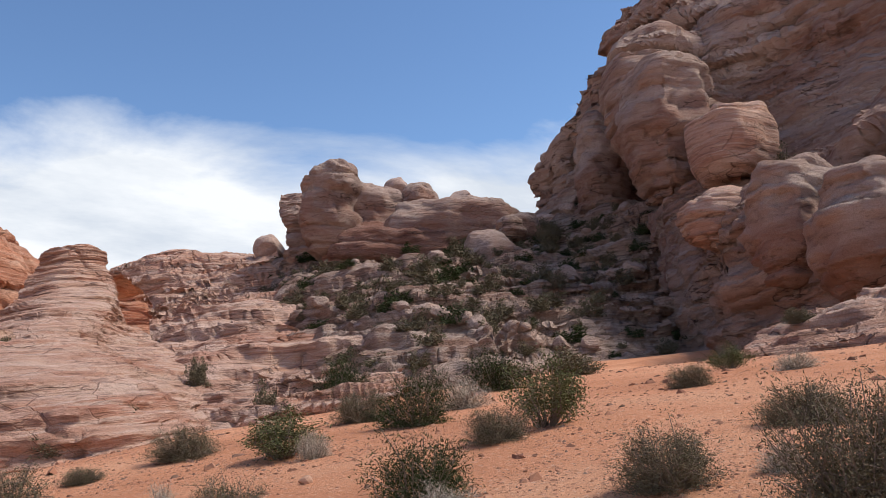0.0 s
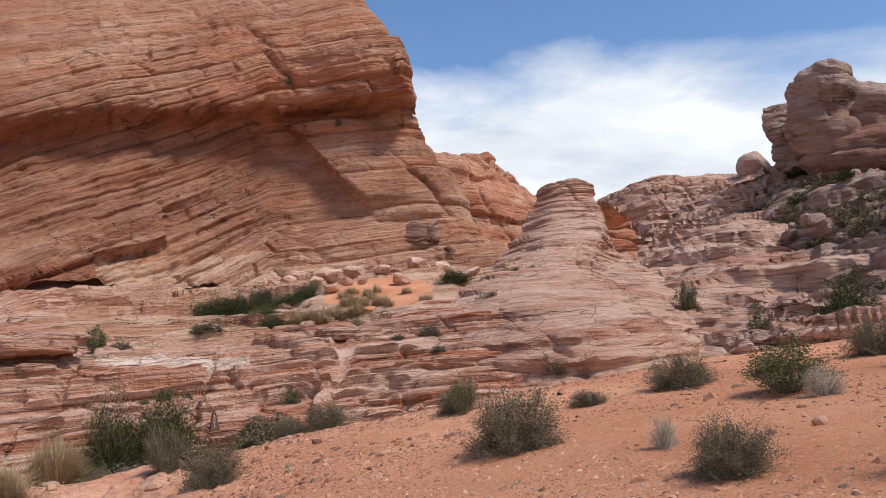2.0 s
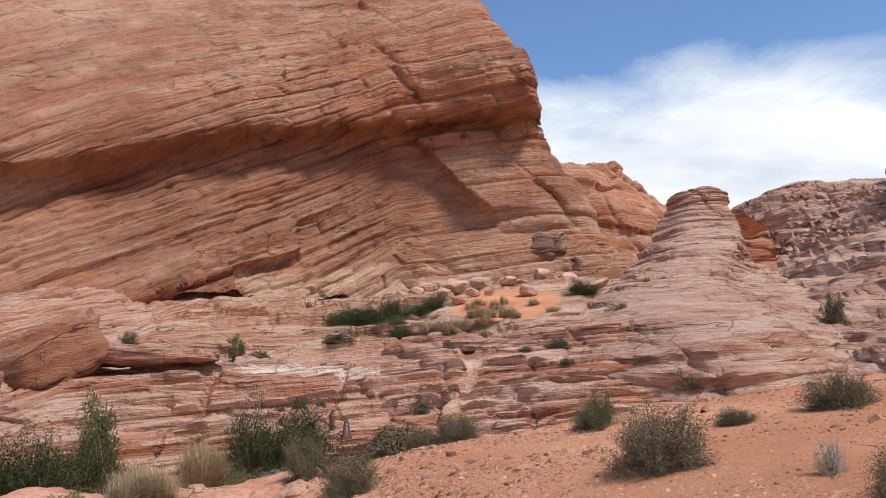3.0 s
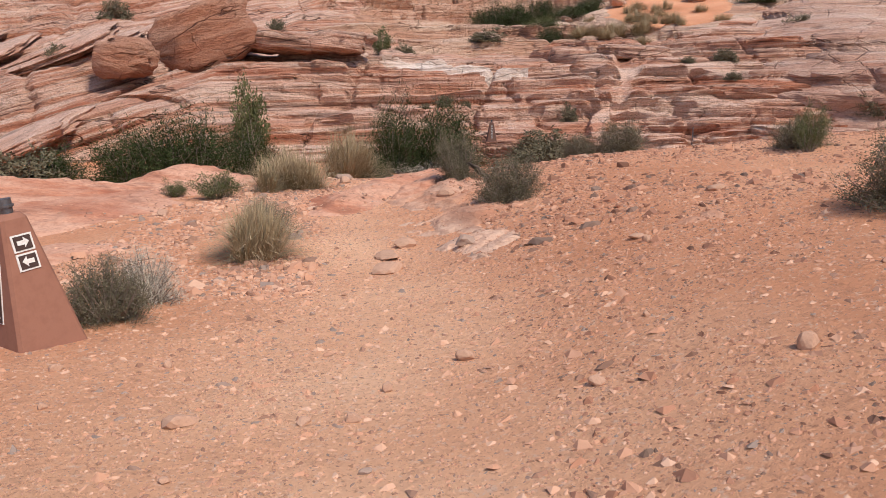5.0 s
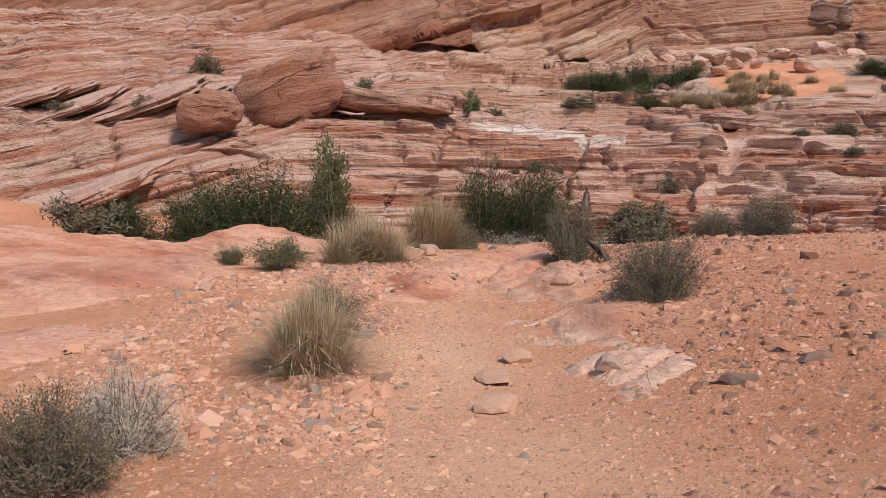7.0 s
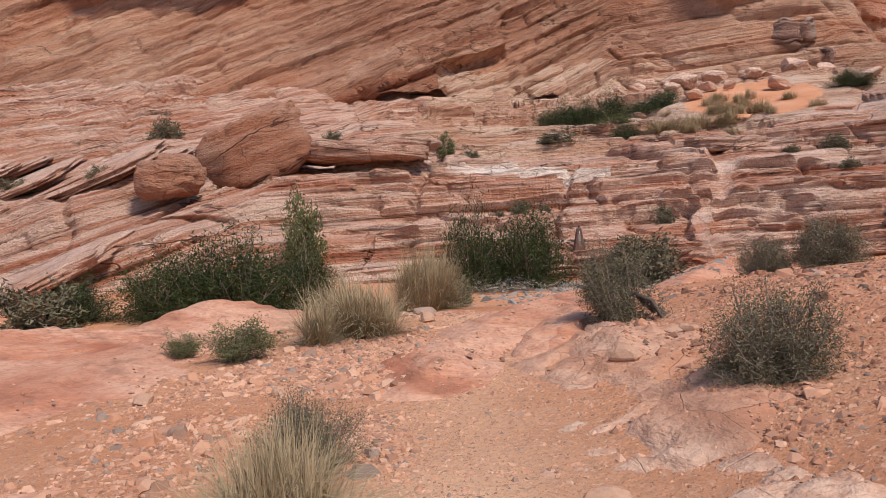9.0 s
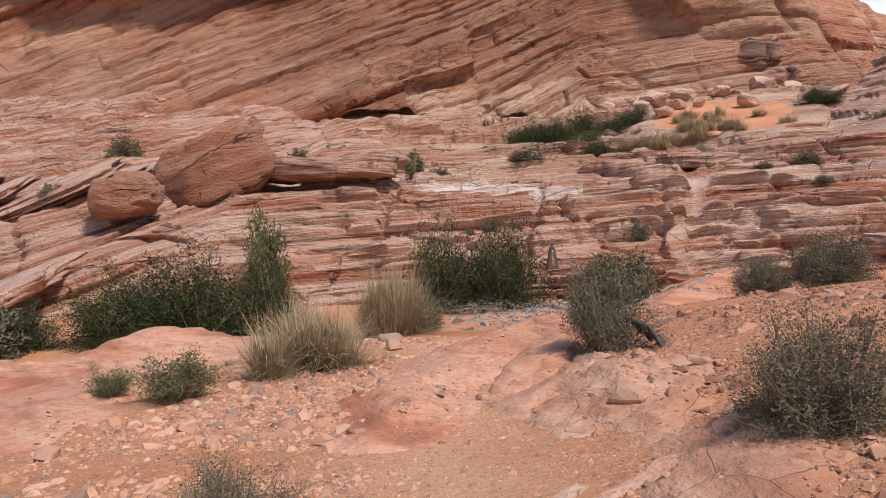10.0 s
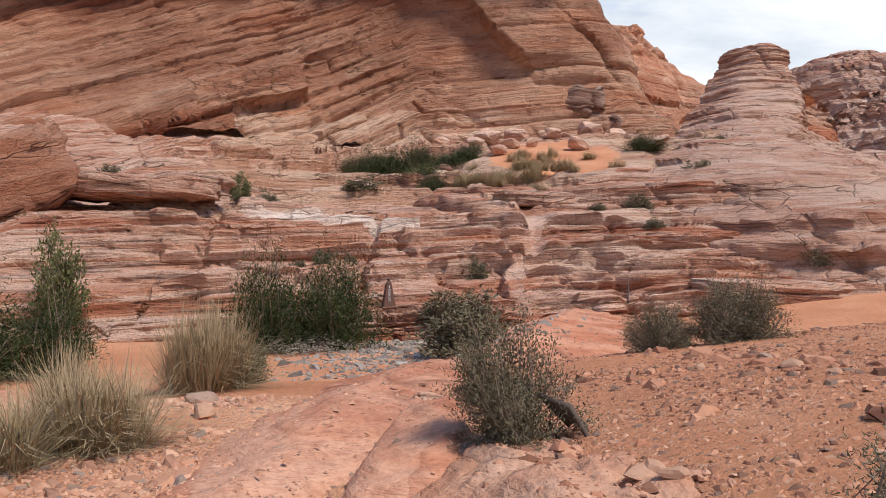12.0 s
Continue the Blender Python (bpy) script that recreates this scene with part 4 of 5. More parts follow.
STONES = [
    (-1.88, 13.53, 0.29, 0.17),
    (0.59, 9.84, 0.18, 0.08),
    (0.60, 9.68, 0.14, 0.08),
    (0.17, 10.05, 0.15, 0.10),
    (2.09, 11.71, 0.15, 0.06),
    (1.92, 10.65, 0.11, 0.04),
    (1.65, 11.74, 0.11, 0.07),
    (-0.75, 2.86, 0.20, 0.07),
    (0.02, 2.94, 0.11, 0.06),
    (-0.20, 2.91, 0.09, 0.04),
    (0.13, 3.32, 0.07, 0.08),
    (0.15, 2.43, 0.08, 0.03),
    (-1.12, 3.65, 0.07, 0.06),
    (-1.46, 2.98, 0.08, 0.05),
    (-1.67, 3.50, 0.09, 0.06),
    (-0.16, 7.16, 0.30, 0.13),
    (-0.28, 6.68, 0.33, 0.11),
    (-0.21, 6.12, 0.35, 0.10),
    (0.42, 6.65, 0.28, 0.14),
    (0.52, 3.72, 0.14, 0.08),
    (1.13, 3.00, 0.11, 0.05),
    (1.71, 5.49, 0.15, 0.06),
    (1.75, 5.33, 0.09, 0.08),
    (2.58, 6.76, 0.26, 0.07),
]
STONES_B = [
    (-0.61, 2.31, 0.06, 0.04),
    (-0.56, 4.77, 0.06, 0.04),
    (1.47, 3.74, 0.06, 0.04),
    (-2.37, 9.40, 0.15, 0.11),
    (0.53, 9.84, 0.23, 0.08),
    (0.10, 9.21, 0.31, 0.08),
    (-3.45, 9.45, 0.24, 0.12),
    (1.92, 11.09, 0.18, 0.06),
    (-2.01, 14.44, 0.43, 0.17),
    (1.95, 2.81, 0.11, 0.11),
    (2.60, 2.98, 0.17, 0.06),
    (5.13, 3.13, 0.14, 0.10),
]
RUBBLE = [
    (8.37, 54.59, 1.33, 1.00),
    (9.87, 57.74, 1.28, 0.92),
    (10.99, 57.09, 1.06, 0.92),
    (13.37, 55.34, 1.71, 1.16),
    (14.45, 61.84, 1.39, 0.85),
    (15.54, 72.73, 1.57, 1.02),
    (8.20, 59.59, 1.10, 0.73),
    (5.28, 54.03, 0.98, 0.59),
    (0.62, 50.42, 2.39, 0.42),
    (19.18, 57.46, 2.17, 0.94),
]


# ---- slickrock showing through the sand ----
OUTCROPS = []


def top_z(x, y):
    """The height of the ground, or of the bedrock where that stands above it."""
    x, y = np.atleast_1d(np.asarray(x, float)), np.atleast_1d(np.asarray(y, float))
    z = ground_z(x, y)
    for x0, y0, step, Z in OUTCROPS:
        i, j = np.floor((y - y0) / step).astype(int), np.floor((x - x0) / step).astype(int)
        ok = (i >= 0) & (j >= 0) & (i < Z.shape[0]) & (j < Z.shape[1])
        z[ok] = np.maximum(z[ok], Z[i[ok], j[ok]])
    return z


def outcrop(name, x0, x1, y0, y1, step, rise, label, seed, blocks=0.0, material=None):
    """Smooth bedrock that comes up through the ground where rise(x, y) is above nought."""
    X, Y = np.meshgrid(np.arange(x0, x1, step), np.arange(y0, y1, step))
    h = rise(X, Y) + 0.05 * fbm(X * 1.3 + seed, Y * 1.3, seed, 4)
    # the sheet sinks under the sand towards its borders
    rim = np.minimum(np.minimum(X - x0, x1 - X), np.minimum(Y - y0, y1 - Y))
    h = h - 0.9 * (1 - sstep(0.15, 1.3, rim))
    z = ground_z(X, Y)
    lift = np.clip(h, -0.35, 1.7)
    s = (lift * 1.0 + 0.25 * fbm(X / 2.5 + seed, Y / 2.5, seed, 3)) / 0.09
    k = np.floor(s)
    lift = lift * 0.35 + 0.65 * 0.09 * (k + sstep(0.6, 1.0, s - k)) - 0.12 * fbm(X / 2.5 + seed, Y / 2.5, seed, 3)
    if blocks:
        q = (X * 0.8 + Y * 0.6 + 0.5 * fbm(X * 1.2, Y * 1.2, seed, 3)) / 0.75
        r = (X * 0.55 - Y * 0.83 + 0.5 * fbm(X * 1.2, Y * 1.2, seed + 4, 3)) / 0.55
        gap = np.minimum(np.abs(q - np.round(q)) * 0.75, np.abs(r - np.round(r)) * 0.55)
        cell = lattice(np.floor(q + 0.5).astype(np.int64), np.floor(r + 0.5).astype(np.int64), np.int64(5))
        lift = lift + blocks * (cell - 0.5) - 0.7 * blocks * np.exp(-(gap / 0.05) ** 2)
    lift = np.minimum(lift, np.clip(h * 1.5, -0.4, 1.7)) + 0.018 * fbm(X * 2.2, Y * 2.2, seed, 5) - 0.03 * np.exp(-(fbm(X / 1.1 + 4, Y / 1.6, seed + 3, 3) / 0.03) ** 2)
    P = np.stack([X, Y, z + lift], axis=-1)
    OUTCROPS.append((x0, y0, step, P[..., 2]))
    me = sheet_mesh(name, P, material or ROCK_PAN)
    set_beds(me, (0.1, 0.12))
    return tagged(new(name, me), label, "bedrock", kind="structure")


def apron_rise(x, y):
    c = np.interp(y, [8, 10.6, 13.5, 16.4, 18, 22, 26, 31], [-1.4, -1.25, -0.55, 0.2, 0.9, 2.4, 4.5, 6.5])
    w = np.interp(y, [8, 10.6, 13.5, 16.4, 19, 22, 31], [0.2, 0.7, 0.75, 1.2, 1.8, 2.5, 3.5])
    return 0.2 * (1 - np.abs(x - c) / w) * sstep(8.5, 10.2, y) + 0.04 * fbm(x / 1.2, y / 2.5, 4.0, 3) + 0.75 * sstep(19, 24, y) * (1 - np.abs(x - c) / w)


def pan_rise(x, y):
    # bare rock falling away on the low side of the trail, with swells and washed-out channels
    u = x - trail_x(y)
    edge = 1.75 + 0.8 * fbm(x / 2.2, y / 2.2, 1.0, 3)
    body = 0.2 * sstep(0.0, 1.6, -u - edge) * sstep(5.0, 7.0, y) * (1 - sstep(17, 20, y)) - 0.1
    swell = 0.26 * np.abs(fbm(x / 3.4 + 2.0, y / 2.4, 6.0, 3)) - 0.12
    knoll = 0.8 * np.exp(-((x + 8.6) / 2.0) ** 2 - ((y - 13.6) / 2.4) ** 2) + 0.5 * np.exp(-((x + 5.3) / 1.1) ** 2 - ((y - 15.6) / 1.2) ** 2)
    return body + swell * sstep(0.3, 1.6, -u - edge) + knoll


def bank_rise(x, y):
    u = x - trail_x(y)
    return 0.11 * (1 - np.abs(u - 1.15) / 0.7) * sstep(5.6, 7.0, y) * (1 - sstep(12.5, 14.5, y)) + 0.09 * fbm(x / 0.8, y / 0.8, 8.0, 4)


def block_rise(x, y):
    # one long rounded block beside the apron
    along = (x + 0.2) * 0.25 + (y - 11.6) * 0.97
    across = (x + 0.2) * 0.97 - (y - 11.6) * 0.25
    d = (np.abs(along) / 1.25) ** 4 + (np.abs(across) / 0.36) ** 4
    return 0.24 * np.clip(1.0 - d, -1.5, 1) - 0.02


outcrop("slickrock_apron", -3.5, 11, 8, 31, 0.085, apron_rise, "smooth pink slickrock sloping down into the wash", 2.0, 0.0)
outcrop("slickrock_pan", -14, -1.6, 4.2, 21, 0.075, pan_rise, "bare rounded pink slickrock beside the trail", 3.0)
outcrop("trail_side_rock", -2.2, 3.6, 4.4, 15.5, 0.04, bank_rise, "cracked low blocks of pink rock at the edge of the trail", 5.0, 0.07, ROCK_SIDE)
outcrop("slickrock_block", -2.4, 2.0, 8.6, 14.6, 0.035, block_rise, "long rounded pale block of slickrock beside the path", 9.0, 0.0)

# ---- plants ----
LEAF_SAGE = leaf_material("grey_green_leaves", (0.095, 0.082, 0.048), (0.205, 0.172, 0.108))
LEAF_GREEN = leaf_material("dark_green_leaves", (0.024, 0.034, 0.012), (0.066, 0.08, 0.031))
LEAF_OLIVE = leaf_material("olive_leaves", (0.085, 0.092, 0.034), (0.155, 0.155, 0.072))
LEAF_STRAW = leaf_material("straw_blades", (0.30, 0.215, 0.12), (0.50, 0.38, 0.235), (0.23, 0.18, 0.095))
LEAF_PALE = leaf_material("bleached_twigs", (0.44, 0.38, 0.29), (0.60, 0.53, 0.43))
BARK = plain_material("grey_bark", (0.25, 0.19, 0.15), 0.9, 0.0, (0.12, 0.085, 0.065), 20.0)
BARK_DARK = plain_material("dark_gnarled_bark", (0.13, 0.095, 0.075), 0.95, 0.0, (0.06, 0.042, 0.034), 30.0)
BARK_PALE = plain_material("weathered_wood", (0.24, 0.18, 0.14), 0.9, 0.0, (0.10, 0.07, 0.055), 20.0)


def raw_mesh(name, verts, faces, material, smooth=False):
    me = bpy.data.meshes.new(name)
    me.from_pydata(verts, [], faces)
    me.materials.append(material)
    if smooth:
        me.polygons.foreach_set("use_smooth", np.ones(len(me.polygons), bool))
    me.update()
    return me


def child(name, me, parent, label=""):
    ob = new(name, me)
    ob.parent = parent
    if label:
        tagged(ob, label)
    return ob


def tube(verts, faces, pts, radii, sides=4):
    """Add a tapered tube along pts to verts and faces."""
    base = len(verts)
    up = Vector((0.3, 0.2, 1.0))
    for i, p in enumerate(pts):
        d = (Vector(pts[min(i + 1, len(pts) - 1)]) - Vector(pts[max(i - 1, 0)])).normalized()
        a = d.cross(up)
        a = a.normalized() if a.length > 1e-4 else Vector((1, 0, 0))
        b = d.cross(a)
        for k in range(sides):
            th = 2 * math.pi * k / sides
            verts.append(tuple(Vector(p) + radii[i] * (math.cos(th) * a + math.sin(th) * b)))
    for i in range(len(pts) - 1):
        for k in range(sides):
            k2 = (k + 1) % sides
            faces.append((base + i * sides + k, base + i * sides + k2, base + (i + 1) * sides + k2, base + (i + 1) * sides + k))


def leaf_cloud(rng, centres, n, spread, length, width, droop=0.0):
    """Many small pointed leaves round the centres; arrays of vertices and faces."""
    c = np.asarray(centres)[rng.integers(0, len(centres), n)] + rng.normal(0, spread, (n, 3))
    c[:, 2] = np.abs(c[:, 2] - 0.02) + 0.02
    d = rng.normal(0, 1, (n, 3)) + np.array([0, 0, 0.6 - droop]) + 1.2 * (c - np.array([0, 0, 0.3]))
    d /= np.linalg.norm(d, axis=1, keepdims=True)
    s = np.cross(d, rng.normal(0, 1, (n, 3)))
    s /= np.linalg.norm(s, axis=1, keepdims=True) + 1e-9
    ln = length * rng.uniform(0.6, 1.4, (n, 1))
    wd = width * rng.uniform(0.7, 1.3, (n, 1))
    v = np.stack([c - d * ln * 0.5 - s * wd * 0.5, c - d * ln * 0.3 + s * wd * 0.6, c + d * ln * 0.6], axis=1).reshape(-1, 3)
    f = np.arange(3 * n).reshape(n, 3)
    return v, f


def shrub(name, seed, leafmat, barkmat, leaves, length, width, dome=0.5, stems=40, spread=0.055, open_form=False, hollow=0.25, lean=(0.0, 0.0)):
    """A desert shrub, one metre wide and high: woody stems and a crown of small leaves."""
    rng = np.random.default_rng(seed)
    ob = new(name)
    sv, sf, centres = [], [], []
    for i in range(stems):
        th = rng.uniform(0, 2 * math.pi)
        el = math.asin(rng.uniform(0.02 if not open_form else 0.35, 1.0))
        r = rng.uniform(0.72, 1.0) * (1 + 0.18 * math.sin(3 * th + seed) + 0.12 * math.sin(5 * th + 2 * seed))
        tip = Vector((dome * r * math.cos(el) * math.cos(th) + lean[0] * math.sin(el), dome * r * math.cos(el) * math.sin(th) + lean[1] * math.sin(el), r * 0.95 * math.sin(el) + 0.04))
        root = Vector((0.05 * math.cos(th), 0.05 * math.sin(th), -0.03))
        mid = root.lerp(tip, 0.5) + Vector(rng.normal(0, 0.05, 3)) + Vector((0, 0, -0.04 if not open_form else 0.02))
        q = root.lerp(mid, 0.5) + Vector(rng.normal(0, 0.02, 3))
        tube(sv, sf, [root, q, mid, tip], [0.014, 0.010, 0.007, 0.003], 3)
        for t in (hollow + 0.15, 0.62, 0.78, 0.92, 1.0):
            centres.append(tuple(mid.lerp(tip, max(0, t * 2 - 1)) if t > 0.5 else root.lerp(mid, t * 2)))
        for _ in range(2):
            b = mid.lerp(tip, rng.uniform(0.1, 0.8))
            e = b + Vector(rng.normal(0, 0.10, 3)) + Vector((0, 0, 0.05))
            e.z = max(e.z, 0.03)
            tube(sv, sf, [b, e], [0.004, 0.002], 3)
            centres.append(tuple(e))
    child("branchwork", raw_mesh("branchwork", sv, sf, barkmat), ob, "thin woody branches")
    v, f = leaf_cloud(rng, centres, leaves, spread, length, width)
    child("foliage", raw_mesh("foliage", v.tolist(), f.tolist(), leafmat), ob)
    return ob


def tussock(name, seed, mat, blades, height=1.0):
    """A clump of grass: curved blades fanning out from one foot."""
    rng = np.random.default_rng(seed)
    ob = new(name)
    n = blades
    th = rng.uniform(0, 2 * math.pi, n)
    el = np.abs(rng.normal(0, 0.75, n)).clip(0, 1.45)
    ln = height * rng.uniform(0.35, 1.1, n)
    spot = rng.normal(0, 0.19, (9, 2))[rng.integers(0, 9, n)]
    root = np.stack([spot[:, 0] + 0.04 * rng.normal(0, 1, n), spot[:, 1] + 0.04 * rng.normal(0, 1, n), np.full(n, -0.02)], 1)
    d = np.stack([np.sin(el) * np.cos(th) * 0.62, np.sin(el) * np.sin(th) * 0.62, np.cos(el)], 1)
    side = np.stack([-np.sin(th), np.cos(th), np.zeros(n)], 1) * 0.0027
    p1 = root + d * ln[:, None] * 0.55
    bend = rng.uniform(0.85, 1.5, n)[:, None]
    p2 = root + d * ln[:, None] * np.concatenate([bend, bend, 1.9 - bend], 1).clip(0.55, 1.5) + rng.normal(0, 0.03, (n, 3))
    p2[:, 2] = np.maximum(p2[:, 2], 0.02)
    v = np.stack([root - side, root + side, p1 + side, p1 - side, p2], 1).reshape(-1, 3)
    k = np.arange(n)[:, None] * 5
    quads = (k + np.array([[0, 1, 2, 3]])).tolist()
    tris = (k + np.array([[3, 2, 4]])).tolist()
    child("leaf_tuft", raw_mesh("leaf_tuft", v.tolist(), quads + tris, mat), ob)
    return ob


def plant_out(protos, places, label, category, group, seed, grow=1.15, tall=1.1):
    """Set copies of the given plants at the places; the first use of each is the plant itself."""
    rng = random.Random(seed)
    for i, (x, y, w, h) in enumerate(places):
        p = protos[i % len(protos)]
        m = Matrix.LocRotScale((x, y, surface_z(x, y) - 0.02), Euler((0, 0, rng.uniform(0, 6.28))), (w * grow, w * grow, h * tall))
        if i < len(protos):
            p.matrix_basis = m
            tagged(p, label, category, group)
        else:
            c = p.copy()
            scene.collection.objects.link(c)
            for o in p.children:
                k = o.copy()
                scene.collection.objects.link(k)
                k.parent = c
            c.matrix_basis = m
    for p in protos[len(places):]:
        for o in list(p.children):
            bpy.data.objects.remove(o)
        bpy.data.objects.remove(p)


def family(name, kw_near, kw_far, near, far, label, category, group, seed, grow=1.15, tall=1.1):
    if near:
        plant_out([shrub(name, seed + i, **kw_near) for i in range(min(3, len(near)))], near, label, category, group, seed, 1.15, 1.12)
    if far:
        plant_out([shrub(name, seed + 20 + i, **kw_far) for i in range(min(3, len(far)))], far, label, category, group + " across the wash", seed + 1, grow, tall)


family("sage_bush", dict(leafmat=LEAF_SAGE, barkmat=BARK, leaves=22000, length=0.028, width=0.0085, stems=130, spread=0.05),
       dict(leafmat=LEAF_SAGE, barkmat=BARK, leaves=3000, length=0.075, width=0.03, stems=40, spread=0.055),
       SAGE_NEAR, SAGE_FAR + SAGE_FAR_B, "rounded grey-green desert shrub growing from bare sand", "shrub", "grey-green shrubs", 11)
family("green_bush", dict(leafmat=LEAF_GREEN, barkmat=BARK, leaves=11000, length=0.04, width=0.009, stems=60, spread=0.07),
       dict(leafmat=LEAF_GREEN, barkmat=BARK, leaves=13000, length=0.05, width=0.0095, stems=64, spread=0.08),
       GREEN_NEAR, GREEN_FAR, "dense dark green bush beside the dry wash", "bush", "dark green bushes", 41, 1.25, 1.3)
family("creosote_bush", dict(leafmat=LEAF_OLIVE, barkmat=BARK, leaves=6000, length=0.036, width=0.016, stems=34, spread=0.055, open_form=True, hollow=0.3),
       dict(leafmat=LEAF_OLIVE, barkmat=BARK, leaves=2600, length=0.06, width=0.028, stems=24, spread=0.06, open_form=True),
       CREOSOTE_NEAR, CREOSOTE_FAR, "open olive-green creosote bush with bare lower stems", "bush", "creosote bushes", 71)
family("dry_bush", dict(leafmat=LEAF_PALE, barkmat=BARK_PALE, leaves=9000, length=0.07, width=0.005, stems=110, spread=0.06),
       dict(leafmat=LEAF_PALE, barkmat=BARK_PALE, leaves=2400, length=0.09, width=0.012, stems=50, spread=0.06),
       DRY_NEAR, DRY_FAR, "bleached half-dead brush with bare twigs", "brush", "dry brush", 91)
plant_out([tussock("bunch_grass", 5 + i, LEAF_STRAW, 4800) for i in range(min(2, len(GRASS_NEAR)))], GRASS_NEAR, "straw-coloured clump of bunch grass at the trail edge", "grass clump", "bunch grass by the trail", 3, 1.3, 1.25)
plant_out([tussock("bunch_grass", 15 + i, LEAF_STRAW, 1500) for i in range(3)], GRASS_FAR, "golden dry bunch grass on the sandy ramp", "grass clump", "bunch grass on the ramp", 4, 1.0, 0.9)

rng_r = random.Random(21)
ramp_grass = [(rng_r.gauss(8.5, 2.6), rng_r.gauss(49.5, 2.2), rng_r.uniform(0.8, 1.5), rng_r.uniform(0.5, 0.9)) for _ in range(22)]
plant_out([tussock("bunch_grass", 25 + i, LEAF_STRAW, 900) for i in range(2)], ramp_grass, "golden dry bunch grass on the sandy ramp", "grass clump", "bunch grass on the ramp", 6, 1.0, 1.0)
ramp_bush = [(rng_r.uniform(-2, 8), rng_r.gauss(55.5, 1.6), rng_r.uniform(1.0, 2.0), rng_r.uniform(0.6, 1.1)) for _ in range(12)]
plant_out([shrub("ramp_shrub", 231 + i, LEAF_OLIVE if i else LEAF_GREEN, BARK, 2600, 0.07, 0.02, stems=30, spread=0.08) for i in range(2)], ramp_bush, "low dark green shrub among rocks below the cliff", "shrub", "shrubs below the cliff", 7)

# the shrub that leans out on a bent trunk
for x, y, w, h in TWISTED_NEAR:
    lean_bush = shrub("leaning_bush", 133, LEAF_SAGE, BARK, 19000, 0.029, 0.011, 0.5, 80, 0.055, lean=(-0.3, 0.0))
    rv, rf = [], []
    for k in range(5):
        off = 0.02 * k
        tube(rv, rf, [(0.60 + off, 0.12 * (k - 2), -0.02), (0.52 - off, 0.07 * (k - 2), 0.10 + off), (0.38, 0.05 * (k - 2), 0.30 - 2 * off), (0.14, 0.02, 0.36), (-0.05, 0.0, 0.30)], [0.014, 0.022, 0.03, 0.024, 0.010], 6)
    child("trunk", raw_mesh("trunk", rv, rf, BARK_DARK, True), lean_bush, "bent dark weathered trunk")
    lean_bush.matrix_basis = Matrix.LocRotScale((x - 0.12, y, surface_z(x, y) - 0.02), Euler((0, 0, -0.25)), (w, w, h))
    tagged(lean_bush, "grey-green shrub leaning out on a bent dark trunk", "shrub")

# shrubs dotted over the dark slope
rng_s = random.Random(77)
slope_pts = SURFACES[4][rng_s.randrange(97)::211]
slope_places = []
for p in slope_pts:
    if rng_s.random() < 0.8 and p[2] > 2.5 and p[0] < 96 and surface_z(p[0], p[1]) < p[2] + 1.0:
        w = rng_s.uniform(0.9, 2.6)
        slope_places.append((float(p[0]), float(p[1]), w, w * rng_s.uniform(0.5, 0.8)))
slope_places = rng_s.sample(slope_places, min(230, len(slope_places)))
plant_out([shrub("slope_shrub", 201 + i, LEAF_SAGE if i else LEAF_GREEN, BARK, 900, 0.11, 0.05, stems=20, spread=0.07) for i in range(3)], slope_places, "small dull-green shrub on the rocky slope", "shrub", "shrubs on the slope", 8)


# ---- boulders and stones ----
def stone_mesh(name, seed, subdiv, rough, material, squash=(1, 1, 0.7), facets=7):
    """An angular stone, one metre wide: a ball cut by flat faces, then roughened."""
    rng = np.random.default_rng(seed)
    bm = bmesh.new()
    bmesh.ops.create_icosphere(bm, subdivisions=subdiv, radius=0.5)
    for _ in range(facets):
        d = Vector(rng.normal(0, 1, 3)).normalized()
        cut = rng.uniform(0.26, 0.42)
        for v in bm.verts:
            a = v.co.dot(d)
            if a > cut:
                v.co -= d * (a - cut) * 0.92
    for v in bm.verts:
        n = noise.fractal(v.co * 3.0 + Vector((seed, 0, 0)), 1.0, 2.0, 4)
        v.co += v.co.normalized() * n * rough
        v.co = Vector((v.co.x * squash[0], v.co.y * squash[1], v.co.z * squash[2]))
    me = bpy.data.meshes.new(name)
    bm.to_mesh(me)
    bm.free()
    me.materials.append(material)
    set_beds(me, (0.2, 0.1))
    return me


STONE_WARM = plain_material("pale_orange_stone", (0.50, 0.29, 0.19), 0.9, 0.0, (0.30, 0.15, 0.095), 9.0)
STONE_GREY = plain_material("grey_brown_stone", (0.38, 0.255, 0.19), 0.9, 0.0, (0.22, 0.14, 0.105), 9.0)
stone_meshes = [stone_mesh("stone", 300 + i, 2, 0.04, STONE_GREY if i == 4 else STONE_WARM, (1, 0.8, 0.6), 11) for i in range(7)]
rng_t = random.Random(5)
for i, (x, y, w, h) in enumerate(STONES + STONES_B):
    ob = tagged(new("stone", stone_meshes[i % 7]), "angular weathered stone half sunk in the sand", "stone", "loose stones on the sand")
    ob.matrix_basis = Matrix.LocRotScale((x, y, surface_z(x, y) + h * 0.18), Euler((rng_t.uniform(-0.2, 0.2), rng_t.uniform(-0.2, 0.2), rng_t.uniform(0, 6.28))), (w, w, max(h, 0.35 * w) / 0.6))
boulder_meshes = [stone_mesh("boulder", 400 + i, 3, 0.06, ROCK_BENCH, (1, 0.85, 0.62), 14) for i in range(4)]
